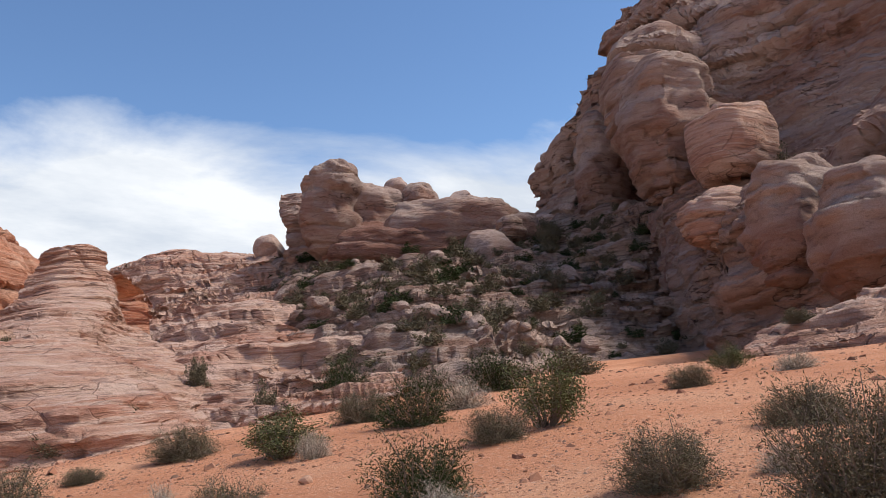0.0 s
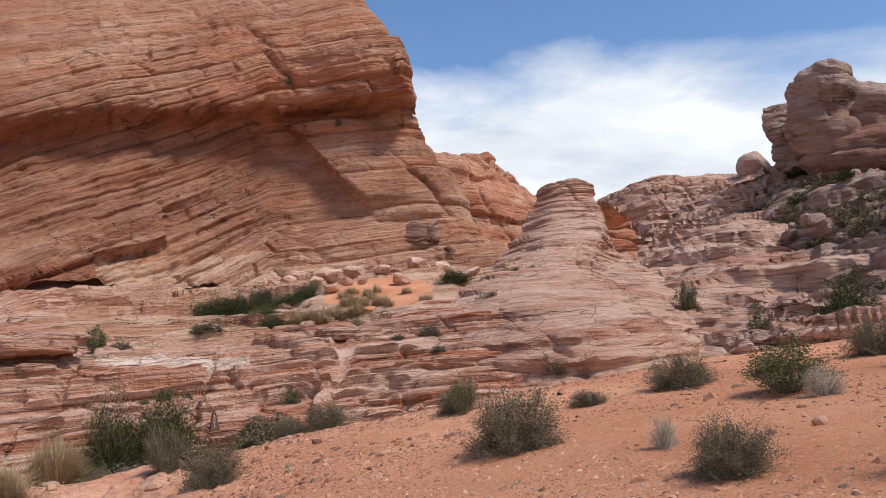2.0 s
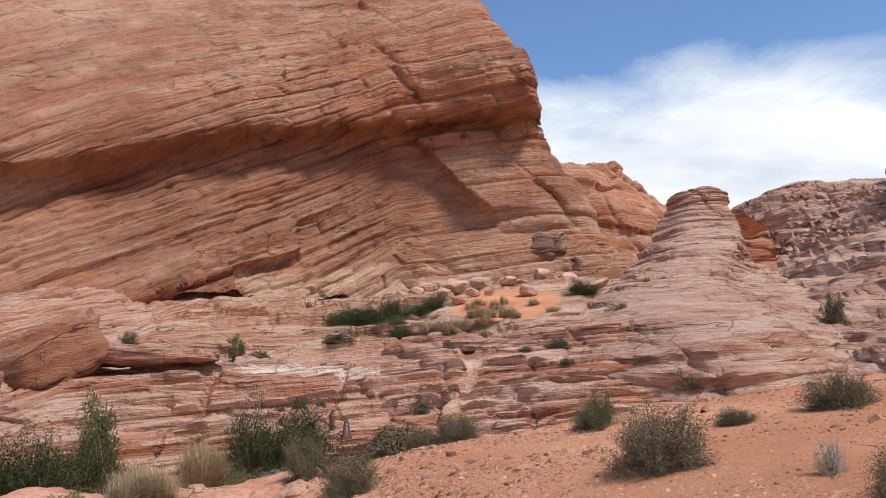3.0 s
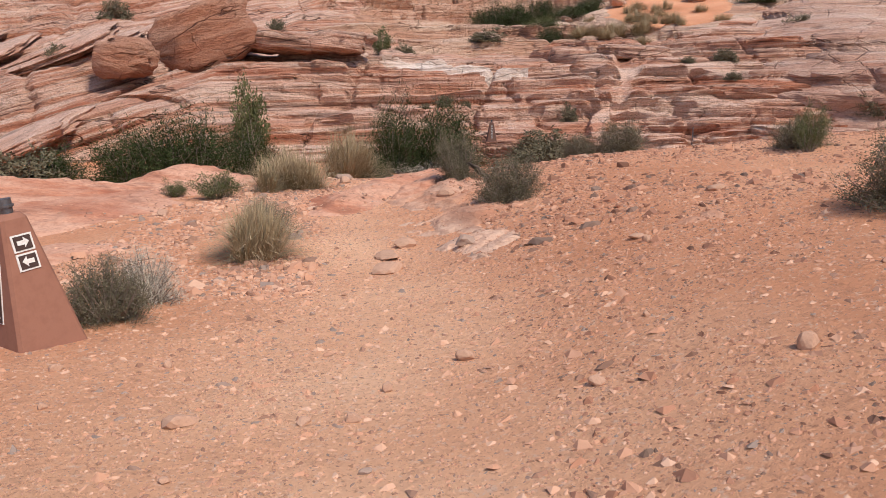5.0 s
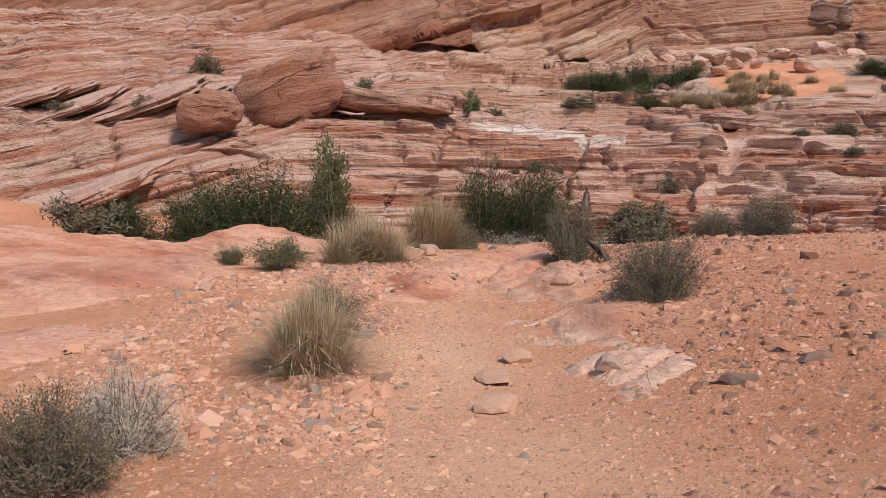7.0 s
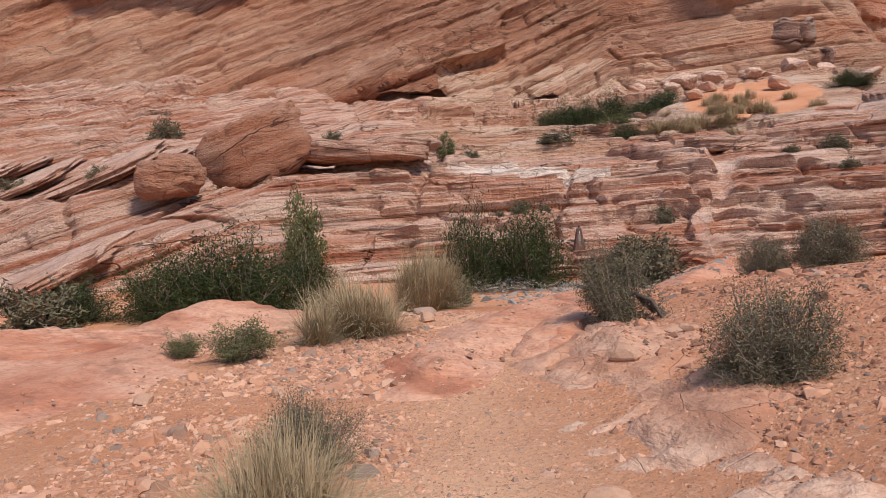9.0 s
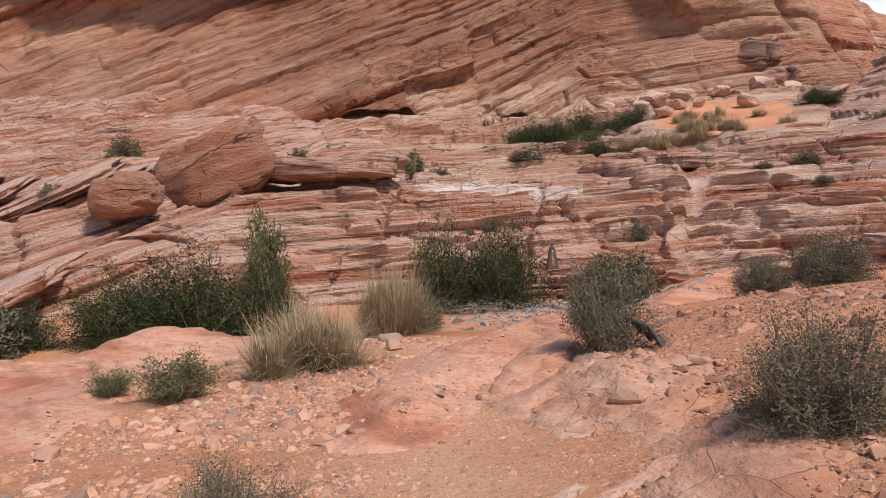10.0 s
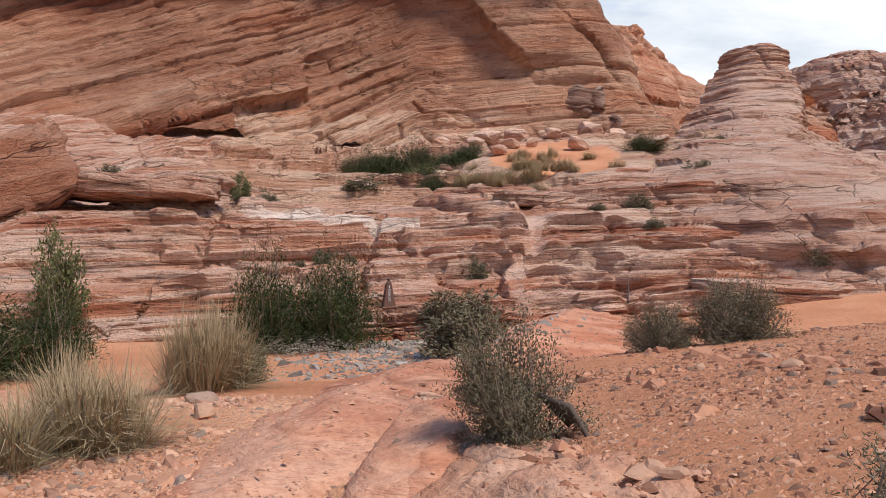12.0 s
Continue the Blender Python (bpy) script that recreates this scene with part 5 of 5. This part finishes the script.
for i, (x, y, w, h) in enumerate(RUBBLE):
    ob = tagged(new("boulder", boulder_meshes[i % 4]), "broken pale sandstone block fallen below the cliff", "boulder", "fallen blocks")
    ob.matrix_basis = Matrix.LocRotScale((x, y, surface_z(x, y) + h * 0.35), Euler((rng_t.uniform(-0.3, 0.3), rng_t.uniform(-0.3, 0.3), rng_t.uniform(0, 6.28))), (w, w, max(h, 0.4 * w) / 0.8))
for i in range(26):
    x, y = rng_t.uniform(5, 21), rng_t.uniform(60, 74)
    w = rng_t.uniform(0.6, 2.2)
    ob = tagged(new("boulder", boulder_meshes[i % 4]), "broken pale sandstone block fallen below the cliff", "boulder", "fallen blocks")
    ob.matrix_basis = Matrix.LocRotScale((x, y, surface_z(x, y) + 0.25 * w), Euler((rng_t.uniform(-0.4, 0.4), rng_t.uniform(-0.4, 0.4), rng_t.uniform(0, 6.28))), (w, w, w))

slope_rocks = [stone_mesh("boulder", 460 + i, 2, 0.07, ROCK_TALUS, (1, 0.8, 0.75), 8) for i in range(5)]
for i, p in enumerate(rng_t.sample(list(SURFACES[4][::149]), 260)):
    if p[2] < 2.0:
        continue
    w = rng_t.uniform(0.7, 2.0) * (1.6 if i % 9 == 0 else 1.0)
    ob = tagged(new("boulder", slope_rocks[i % 5]), "brown weathered boulder lying on the rocky slope", "boulder", "boulders on the slope")
    ob.matrix_basis = Matrix.LocRotScale((float(p[0]), float(p[1]), float(p[2]) + 0.2 * w), Euler((rng_t.uniform(-0.5, 0.5), rng_t.uniform(-0.5, 0.5), rng_t.uniform(0, 6.28))), (w, w, w))

big = rock_dome("red_boulder", (-12.1, 36.8, 3.05), (4.7, 4.0, 3.3), -20, 22, ROCK_RED, 0.6, "large rounded red sandstone boulder resting on the ledges", "boulder", rough=2.2)
big.matrix_basis = big.matrix_basis @ Matrix.Rotation(radians(-24), 4, "Y")
rock_dome("round_boulder", (-14.1, 32.7, 1.9), (2.2, 2.0, 1.7), -25, 23, ROCK_RED, 0.75, "smaller round red boulder perched on a ledge", "boulder", rough=1.6)


def ledge_slab(name, x, y, z, length, depth, high, turn, seed, material, label):
    """A flat overhanging slab of bedded rock with broken edges."""
    nu, nv = 96, 32
    u = np.linspace(0, 2 * math.pi, nu)
    v = np.linspace(-1, 1, nv)
    U, V = np.meshgrid(u, v)
    prof = (1 - np.abs(V) ** 9) ** 0.3
    rad = prof * (1 + 0.3 * fbm(np.cos(U) * 2.2 + seed, np.sin(U) * 2.2, V * 0.5, 5))
    cu, su = np.sign(np.cos(U)) * np.abs(np.cos(U)) ** 0.6, np.sign(np.sin(U)) * np.abs(np.sin(U)) ** 0.6
    P = np.stack([cu * rad * length / 2, su * rad * depth / 2, V * high / 2 + 0.05 * high * cu], axis=-1)
    k = np.floor(V * 5 + 0.6 * fbm(cu, su, 0.3, 2))
    P[..., :2] *= (1 + 0.14 * (vnoise(k * 3.1 + seed, cu, su) - 0.5))[..., None]
    me = sheet_mesh(name, P, material)
    set_beds(me, (0.03, 0.0))
    ob = tagged(new(name, me), label, "rock slab")
    ob.matrix_basis = Matrix.LocRotScale((x, y, z), Euler((0.0, 0.05, turn)), None)
    return ob


rock_dome("overhanging_slab", (-8.2, 38.1, 2.86), (6.4, 4.0, 0.95), 5, 41, ROCK_BENCH, 0.4, "thick pink sandstone slab jutting over a dark hollow", "rock slab", rough=2.0)
# tilted ledges breaking out of the left part of the bench, with shadowed gaps below
rng_l = random.Random(64)
for i in range(15):
    x, y = rng_l.uniform(-28, -15), rng_l.uniform(28.5, 43)
    y += 0.35 * (x + 12) * (x < -12)
    long = rng_l.uniform(3.0, 7.5)
    z = surface_z(x, y)
    tilted = ledge_slab("tilted_ledge", x, y, z, long, rng_l.uniform(3.0, 4.6), rng_l.uniform(0.35, 0.6), 0.0, 10.0 + i, ROCK_BENCH, "tilted slab of banded sandstone with a dark gap below")
    tagged(tilted, group="tilted ledges")
    tilted.matrix_basis = Matrix.LocRotScale((x, y + 1.0, z + 0.12), Euler((0.2, -rng_l.uniform(0.28, 0.38), rng_l.uniform(0.1, 0.35))), None)
ledge_slab("ledge_slab", 13.6, 32.6, surface_z(13.6, 32.6) + 0.28, 5.2, 2.6, 0.8, 0.1, 3.0, ROCK_BENCH, "flat red-edged sandstone ledge jutting above the sand")
ledge_slab("ledge_slab", 7.4, 41.0, surface_z(7.4, 41.0) + 0.25, 3.4, 2.0, 0.7, 0.05, 4.0, ROCK_HIVE, "grey weathered sandstone block lying on the bench")
for x, y, w in ((16.6, 63.5, 2.4), (13.4, 61.0, 1.6), (19.0, 64.5, 2.0)):
    ob = tagged(new("boulder", boulder_meshes[int(w) % 4]), "large angular block broken from the cliff foot", "boulder", "fallen blocks")
    ob.matrix_basis = Matrix.LocRotScale((x, y, surface_z(x, y) + 0.22 * w), Euler((0.15, -0.2, w)), (w, w, w))


def pebbles(name, count, seed, where, size, material, label, fine=False, bare=0.3):
    """Loose gravel as one mesh of small angular stones."""
    rng = np.random.default_rng(seed)
    ang6 = np.arange(6) * math.pi / 3
    ang5 = np.arange(5) * 2 * math.pi / 5 + 0.3
    if fine:
        base = np.concatenate([np.stack([np.cos(ang5), np.sin(ang5), 0 * ang5], 1), np.array([[0.3, 0.15, 0.62], [-0.35, -0.2, 0.56]])])
        tri = np.array([[0, 1, 5], [1, 2, 5], [2, 6, 5], [2, 3, 6], [3, 4, 6], [4, 5, 6], [4, 0, 5]])
    else:
        base = np.concatenate([np.stack([np.cos(ang6), np.sin(ang6), 0.1 * np.cos(3 * ang6)], 1), np.stack([0.62 * np.cos(ang5), 0.62 * np.sin(ang5), 0.6 + 0 * ang5], 1)])
        tri = np.array([[0, 1, 6], [1, 7, 6], [1, 2, 7], [2, 8, 7], [2, 3, 8], [3, 9, 8], [3, 4, 9], [4, 10, 9], [4, 5, 10], [5, 0, 10], [0, 6, 10], [6, 7, 8], [6, 8, 9], [6, 9, 10]])
    nb = len(base)
    xy = where(rng, count)
    z = top_z(xy[:, 0], xy[:, 1])
    # bare rock holds fewer loose stones than sand
    keep = (z - ground_z(xy[:, 0], xy[:, 1]) < 0.01) | (rng.uniform(0, 1, len(xy)) < bare)
    xy, z = xy[keep], z[keep]
    n = len(xy)
    # many small ones and a few large
    r = size * (0.55 * rng.uniform(0.004, 1.0, n) ** -0.42).clip(0.3, 3.4)
    th = rng.uniform(0, 6.283, n)
    v = base[None] * rng.uniform(0.6, 1.4, (n, nb, 3)) * r[:, None, None] * np.stack([rng.uniform(0.8, 1.4, n), rng.uniform(0.55, 1.0, n), rng.uniform(0.45, 1.15, n)], 1)[:, None, :]
    v[..., 2] += v[..., 0] * rng.normal(0, 0.14, n)[:, None] + v[..., 1] * rng.normal(0, 0.14, n)[:, None]
    c, s = np.cos(th)[:, None], np.sin(th)[:, None]
    w = np.stack([v[..., 0] * c - v[..., 1] * s + xy[:, :1], v[..., 0] * s + v[..., 1] * c + xy[:, 1:2], v[..., 2] + z[:, None] - 0.22 * r[:, None]], -1)
    f = (tri[None] + nb * np.arange(n)[:, None, None]).reshape(-1, 3)
    me = raw_mesh(name, w.reshape(-1, 3).tolist(), f.tolist(), material)
    return tagged(new(name, me), label, "gravel", kind="stuff")


def pebble_material(name, a, b, c, odd):
    m = Nodes(name)
    geo = m.nt.nodes.new("ShaderNodeNewGeometry")
    col = m.ramp(geo.outputs["Random Per Island"], [(0.0, a), (0.4, b), (0.72, c), (0.88, tuple(v * 0.6 for v in c)), (0.95, odd), (1.0, tuple(v * 0.7 for v in odd))])
    g = m.noise(m.coords(), 40.0, 4, 0.7)
    return m.finish(m.mix(m.math("MULTIPLY", g, 0.35), col, a, "MULTIPLY"), 0.92, m.bump(g, 0.4, 0.01))


GRAVEL = pebble_material("mixed_gravel", (0.69, 0.435, 0.30), (0.57, 0.30, 0.185), (0.46, 0.255, 0.17), (0.34, 0.255, 0.205))
COBBLE = pebble_material("grey_wash_cobbles", (0.42, 0.355, 0.30), (0.32, 0.265, 0.225), (0.21, 0.175, 0.15), (0.50, 0.44, 0.39))
CHIPS = pebble_material("red_brown_chips", (0.60, 0.33, 0.21), (0.47, 0.23, 0.14), (0.33, 0.16, 0.10), (0.27, 0.18, 0.135))


def on_trail_edges(rng, n):
    y = rng.uniform(-1.5, 15, n)
    side = rng.choice([-1, -1, 1], n)
    u = side * np.abs(rng.normal(0.45, 0.6, n))
    return np.stack([trail_x(y) + u, y], 1)


def anywhere_near(rng, n):
    p = np.stack([rng.uniform(-3.5, 4.0, n), rng.uniform(0.2, 11, n)], 1)
    return p[np.abs(p[:, 0] - trail_x(p[:, 1])) > rng.uniform(0, 0.7, n)]


def rubble_left(rng, n):
    y = rng.uniform(5.2, 15, n)
    p = np.stack([trail_x(y) - 0.35 - np.abs(rng.normal(0, 1.3, n)), y], 1)
    return p[vnoise(p[:, 0] * 1.1, p[:, 1] * 1.1, 9.0) > 0.25]


def on_bank(rng, n):
    y = rng.uniform(-3.5, 17, n)
    u = 0.9 + np.abs(rng.normal(0, 4.5, n))
    p = np.stack([trail_x(y) + u, y], 1)
    return p[vnoise(p[:, 0] * 0.9, p[:, 1] * 0.9, 2.0) > 0.33]


def bank_rocks(rng, n):
    y = rng.uniform(6, 14, n)
    p = np.stack([trail_x(y) + 1.3 + np.abs(rng.normal(0, 2.4, n)), y], 1)
    return p[vnoise(p[:, 0] * 1.4, p[:, 1] * 1.4, 6.0) > 0.35]


def far_sand(rng, n):
    return np.stack([rng.uniform(4, 26, n), rng.uniform(-3, 13, n)], 1)


def in_wash(rng, n):
    return np.stack([rng.normal(1.2, 1.8, n), rng.uniform(23.5, 29.8, n)], 1)


pebbles("trail_gravel", 34000, 1, on_trail_edges, 0.0125, GRAVEL, "loose pale gravel along both sides of the trail", True)
pebbles("trail_rubble", 13500, 9, rubble_left, 0.025, GRAVEL, "broken pale stones heaped along the low side of the trail")
pebbles("fine_gravel", 52000, 6, anywhere_near, 0.0112, GRAVEL, "fine gravel scattered over the sandy trail", True)
pebbles("bank_chips", 32000, 2, on_bank, 0.016, CHIPS, "red-brown rock chips covering the sandy bank", True, 0.5)
pebbles("bank_grit", 48000, 12, on_bank, 0.0125, CHIPS, "fine red-brown grit over the sandy bank", True)
pebbles("bank_rubble", 5200, 15, bank_rocks, 0.026, CHIPS, "broken red-brown stones strewn over the bank", False, 0.8)
pebbles("sand_stones", 2500, 3, far_sand, 0.035, CHIPS, "small stones scattered over the orange sand", False, 1.0)
pebbles("wash_cobbles", 3500, 4, in_wash, 0.06, COBBLE, "grey rounded cobbles on the bed of the dry wash")

# rounded knobs along the skyline
knob_meshes = [stone_mesh("skyline_knob", 480 + i, 4, 0.05, ROCK_GREY if i < 2 else ROCK_HIVE, (1, 0.85, 0.8), 5) for i in range(4)]
for k, x, y, z, w in ((0, 87.5, 82.0, 31.6, 5.6), (1, 93.0, 75.0, 29.6, 4.0), (0, 78.0, 101.4, 25.4, 6.0), (2, 79.0, 127.0, 26.6, 9.0), (3, 77.0, 117.0, 25.2, 5.0), (2, 72.0, 125.0, 26.6, 5.0), (1, 89.5, 62.5, 22.0, 6.0), (3, 92.0, 60.0, 22.5, 5.0)):
    ob = tagged(new("skyline_knob", knob_meshes[k]), "rounded sandstone knob on the skyline", "boulder", "skyline knobs")
    ob.matrix_basis = Matrix.LocRotScale((x, y, z), Euler((0.1, 0.15, 0.7 * k)), (w, w, w))

# ---- trail markers ----
BROWN = plain_material("brown_painted_concrete", (0.30, 0.135, 0.088), 0.85, 0.0, (0.22, 0.095, 0.062), 14.0)
SIGN_DARK = plain_material("dark_brown_sign", (0.06, 0.035, 0.028), 0.6, 0.0, (0.09, 0.055, 0.045), 30.0)
SIGN_WHITE = plain_material("worn_white_paint", (0.74, 0.70, 0.64), 0.7, 0.0, (0.45, 0.36, 0.30), 60.0)
STEEL = plain_material("grey_pipe_metal", (0.16, 0.155, 0.16), 0.5, 0.7, (0.08, 0.06, 0.05), 30.0)
BASE_W, TOP_W, BODY_H = 0.42, 0.145, 0.82


def face_point(side, u, h, out=0.0):
    """A point on a sloping face of the marker: u across, h up, out of the face. side: 0 faces +x, 1 faces -y."""
    half = (BASE_W + (TOP_W - BASE_W) * h / BODY_H) / 2
    slope = (BASE_W - TOP_W) / 2 / BODY_H
    c = 1 / math.sqrt(1 + slope * slope)
    p = Vector((half + out * c, u, h + out * slope * c))
    return Matrix.Rotation(-side * math.pi / 2, 4, "Z") @ p


def face_plate(name, parent, side, u0, u1, h0, h1, out, material, label=""):
    bm = bmesh.new()
    lo = [bm.verts.new(face_point(side, u, h, out - 0.006)) for u, h in ((u0, h0), (u1, h0), (u1, h1), (u0, h1))]
    hi = [bm.verts.new(face_point(side, u, h, out)) for u, h in ((u0, h0), (u1, h0), (u1, h1), (u0, h1))]
    bm.faces.new(hi)
    bm.faces.new(lo[::-1])
    for i in range(4):
        j = (i + 1) % 4
        bm.faces.new((lo[i], lo[j], hi[j], hi[i]))
    me = bpy.data.meshes.new(name)
    bm.to_mesh(me)
    bm.free()
    me.materials.append(material)
    return child(name, me, parent, label)


def face_shape(name, parent, side, pts, out, material):
    bm = bmesh.new()
    lo = [bm.verts.new(face_point(side, u, h, out - 0.004)) for u, h in pts]
    hi = [bm.verts.new(face_point(side, u, h, out)) for u, h in pts]
    bm.faces.new(hi)
    for i in range(len(pts)):
        j = (i + 1) % len(pts)
        bm.faces.new((lo[i], lo[j], hi[j], hi[i]))
    me = bpy.data.meshes.new(name)
    bm.to_mesh(me)
    bm.free()
    me.materials.append(material)
    return child(name, me, parent)


def trail_marker():
    ob = new("trail_marker")
    bm = bmesh.new()
    rings = []
    for h, w in ((-0.06, BASE_W + 0.02), (0.0, BASE_W), (0.03, BASE_W - 0.012), (BODY_H * 0.5, (BASE_W + TOP_W) / 2), (BODY_H - 0.03, TOP_W + 0.012), (BODY_H, TOP_W - 0.03)):
        a, c = w / 2, 0.018
        ring = []
        for sx, sy in ((1, 1), (-1, 1), (-1, -1), (1, -1)):
            first, second = ((sx * a, sy * (a - c)), (sx * (a - c), sy * a))
            if sx * sy < 0:
                first, second = second, first
            ring += [bm.verts.new((*first, h)), bm.verts.new((*second, h))]
        rings.append(ring)
    for r0, r1 in zip(rings, rings[1:]):
        for i in range(8):
            j = (i + 1) % 8
            bm.faces.new((r0[i], r0[j], r1[j], r1[i]))
    bm.faces.new(rings[-1])
    bm.faces.new(rings[0][::-1])
    me = bpy.data.meshes.new("body")
    bm.to_mesh(me)
    bm.free()
    me.materials.append(BROWN)
    child("body", me, ob)
    fv = stone_mesh("footing", 88, 3, 0.03, BROWN, (0.54, 0.54, 0.13), 5)
    child("footing", fv, ob, "rough broken concrete footing")
    cv, cf = [], []
    tube(cv, cf, [(0, 0, BODY_H - 0.02), (0, 0, BODY_H + 0.035), (0, 0, BODY_H + 0.036), (0, 0, BODY_H + 0.05), (0, 0, BODY_H + 0.051), (0, 0, BODY_H + 0.085), (0, 0, BODY_H + 0.086)], [0.036, 0.036, 0.046, 0.046, 0.038, 0.038, 0.001], 20)
    child("pipe_cap", raw_mesh("pipe_cap", cv, cf, STEEL), ob, "dark metal pipe end on top")
    # two framed arrow signs on one face
    for k, (h0, h1) in enumerate(((0.60, 0.70), (0.49, 0.59))):
        board = face_plate("sign", ob, 0, -0.062, 0.062, h0, h1, 0.006, SIGN_WHITE, "small white-framed arrow sign")
        face_plate("panel", board, 0, -0.05, 0.05, h0 + 0.01, h1 - 0.01, 0.009, SIGN_DARK)
        mid = (h0 + h1) / 2
        pts = [(-0.034, mid - 0.012), (0.006, mid - 0.012), (0.006, mid - 0.028), (0.036, mid + 0.004), (0.006, mid + 0.032), (0.006, mid + 0.014), (-0.034, mid + 0.014)]
        face_shape("arrow", board, 0, pts if k == 0 else [(-u, h) for u, h in pts][::-1], 0.012, SIGN_WHITE)
    # the tall narrow name board on the next face
    board = face_plate("name_board", ob, 1, -0.036, 0.036, 0.20, 0.60, 0.006, SIGN_WHITE, "narrow brown board lettered in white")
    face_plate("panel", board, 1, -0.031, 0.031, 0.205, 0.595, 0.009, SIGN_DARK)
    for k, ch in enumerate("TRAIL"):
        cu = bpy.data.curves.new("letter", "FONT")
        cu.body = ch
        cu.size = 0.085
        cu.align_x = "CENTER"
        tmp = new("letter", cu)
        me = bpy.data.meshes.new_from_object(tmp.evaluated_get(bpy.context.evaluated_depsgraph_get()))
        bpy.data.objects.remove(tmp)
        me.materials.clear()
        me.materials.append(SIGN_WHITE)
        h = 0.525 - 0.073 * k
        for v in me.vertices:
            v.co = face_point(1, v.co.x, h + v.co.y, 0.0115)
        child("letter", me, board)
    pict = face_plate("symbol_board", ob, 1, -0.036, 0.036, 0.615, 0.72, 0.006, SIGN_DARK, "dark board with a white symbol")
    face_shape("symbol", pict, 1, [(-0.01, 0.635), (0.012, 0.635), (0.016, 0.67), (0.02, 0.69), (0.0, 0.705), (-0.018, 0.69), (-0.014, 0.66)], 0.0115, SIGN_WHITE)
    return tagged(ob, "brown concrete pyramid trail marker with white arrow signs", "trail marker", "trail markers")


marker = trail_marker()
lean_over = Matrix.Rotation(radians(-7), 4, Vector((-0.53, 0.85, 0)))
marker.matrix_basis = Matrix.Translation((-2.08, 4.06, float(ground_z(-2.08, 4.06)) - 0.03)) @ lean_over @ Matrix.Rotation(radians(-33), 4, "Z")
far_marker = copy_thing(marker, Matrix.LocRotScale((0.66, 31.0, surface_z(0.66, 31.0) - 0.02), Euler((0, 0, radians(8))), (0.95, 0.95, 0.95)))
# Shade on the far marker is put into a darker copy of its brown.
SHADED_BROWN = plain_material("shade_toned_concrete", (0.15, 0.075, 0.055), 0.9, 0.0, (0.09, 0.05, 0.04), 14.0)
for piece in far_marker.children:
    if piece.name.startswith("body"):
        piece.material_slots[0].link = "OBJECT"
        piece.material_slots[0].material = SHADED_BROWN
tagged(far_marker, "pyramid trail marker coloured as if shaded, on a ledge across the wash")
pv, pf = [], []
tube(pv, pf, [(0, 0, -0.1), (0.005, 0, 0.3), (0.0, 0, 0.62), (0.0, 0, 0.66)], [0.022, 0.022, 0.02, 0.012], 8)
rod = tagged(new("marker_post", raw_mesh("marker_post", pv, pf, STEEL, True)), "thin dark metal post standing on the rock", "post")
rod.matrix_basis = pose(8.41, 32.1, surface_z(8.41, 32.1))
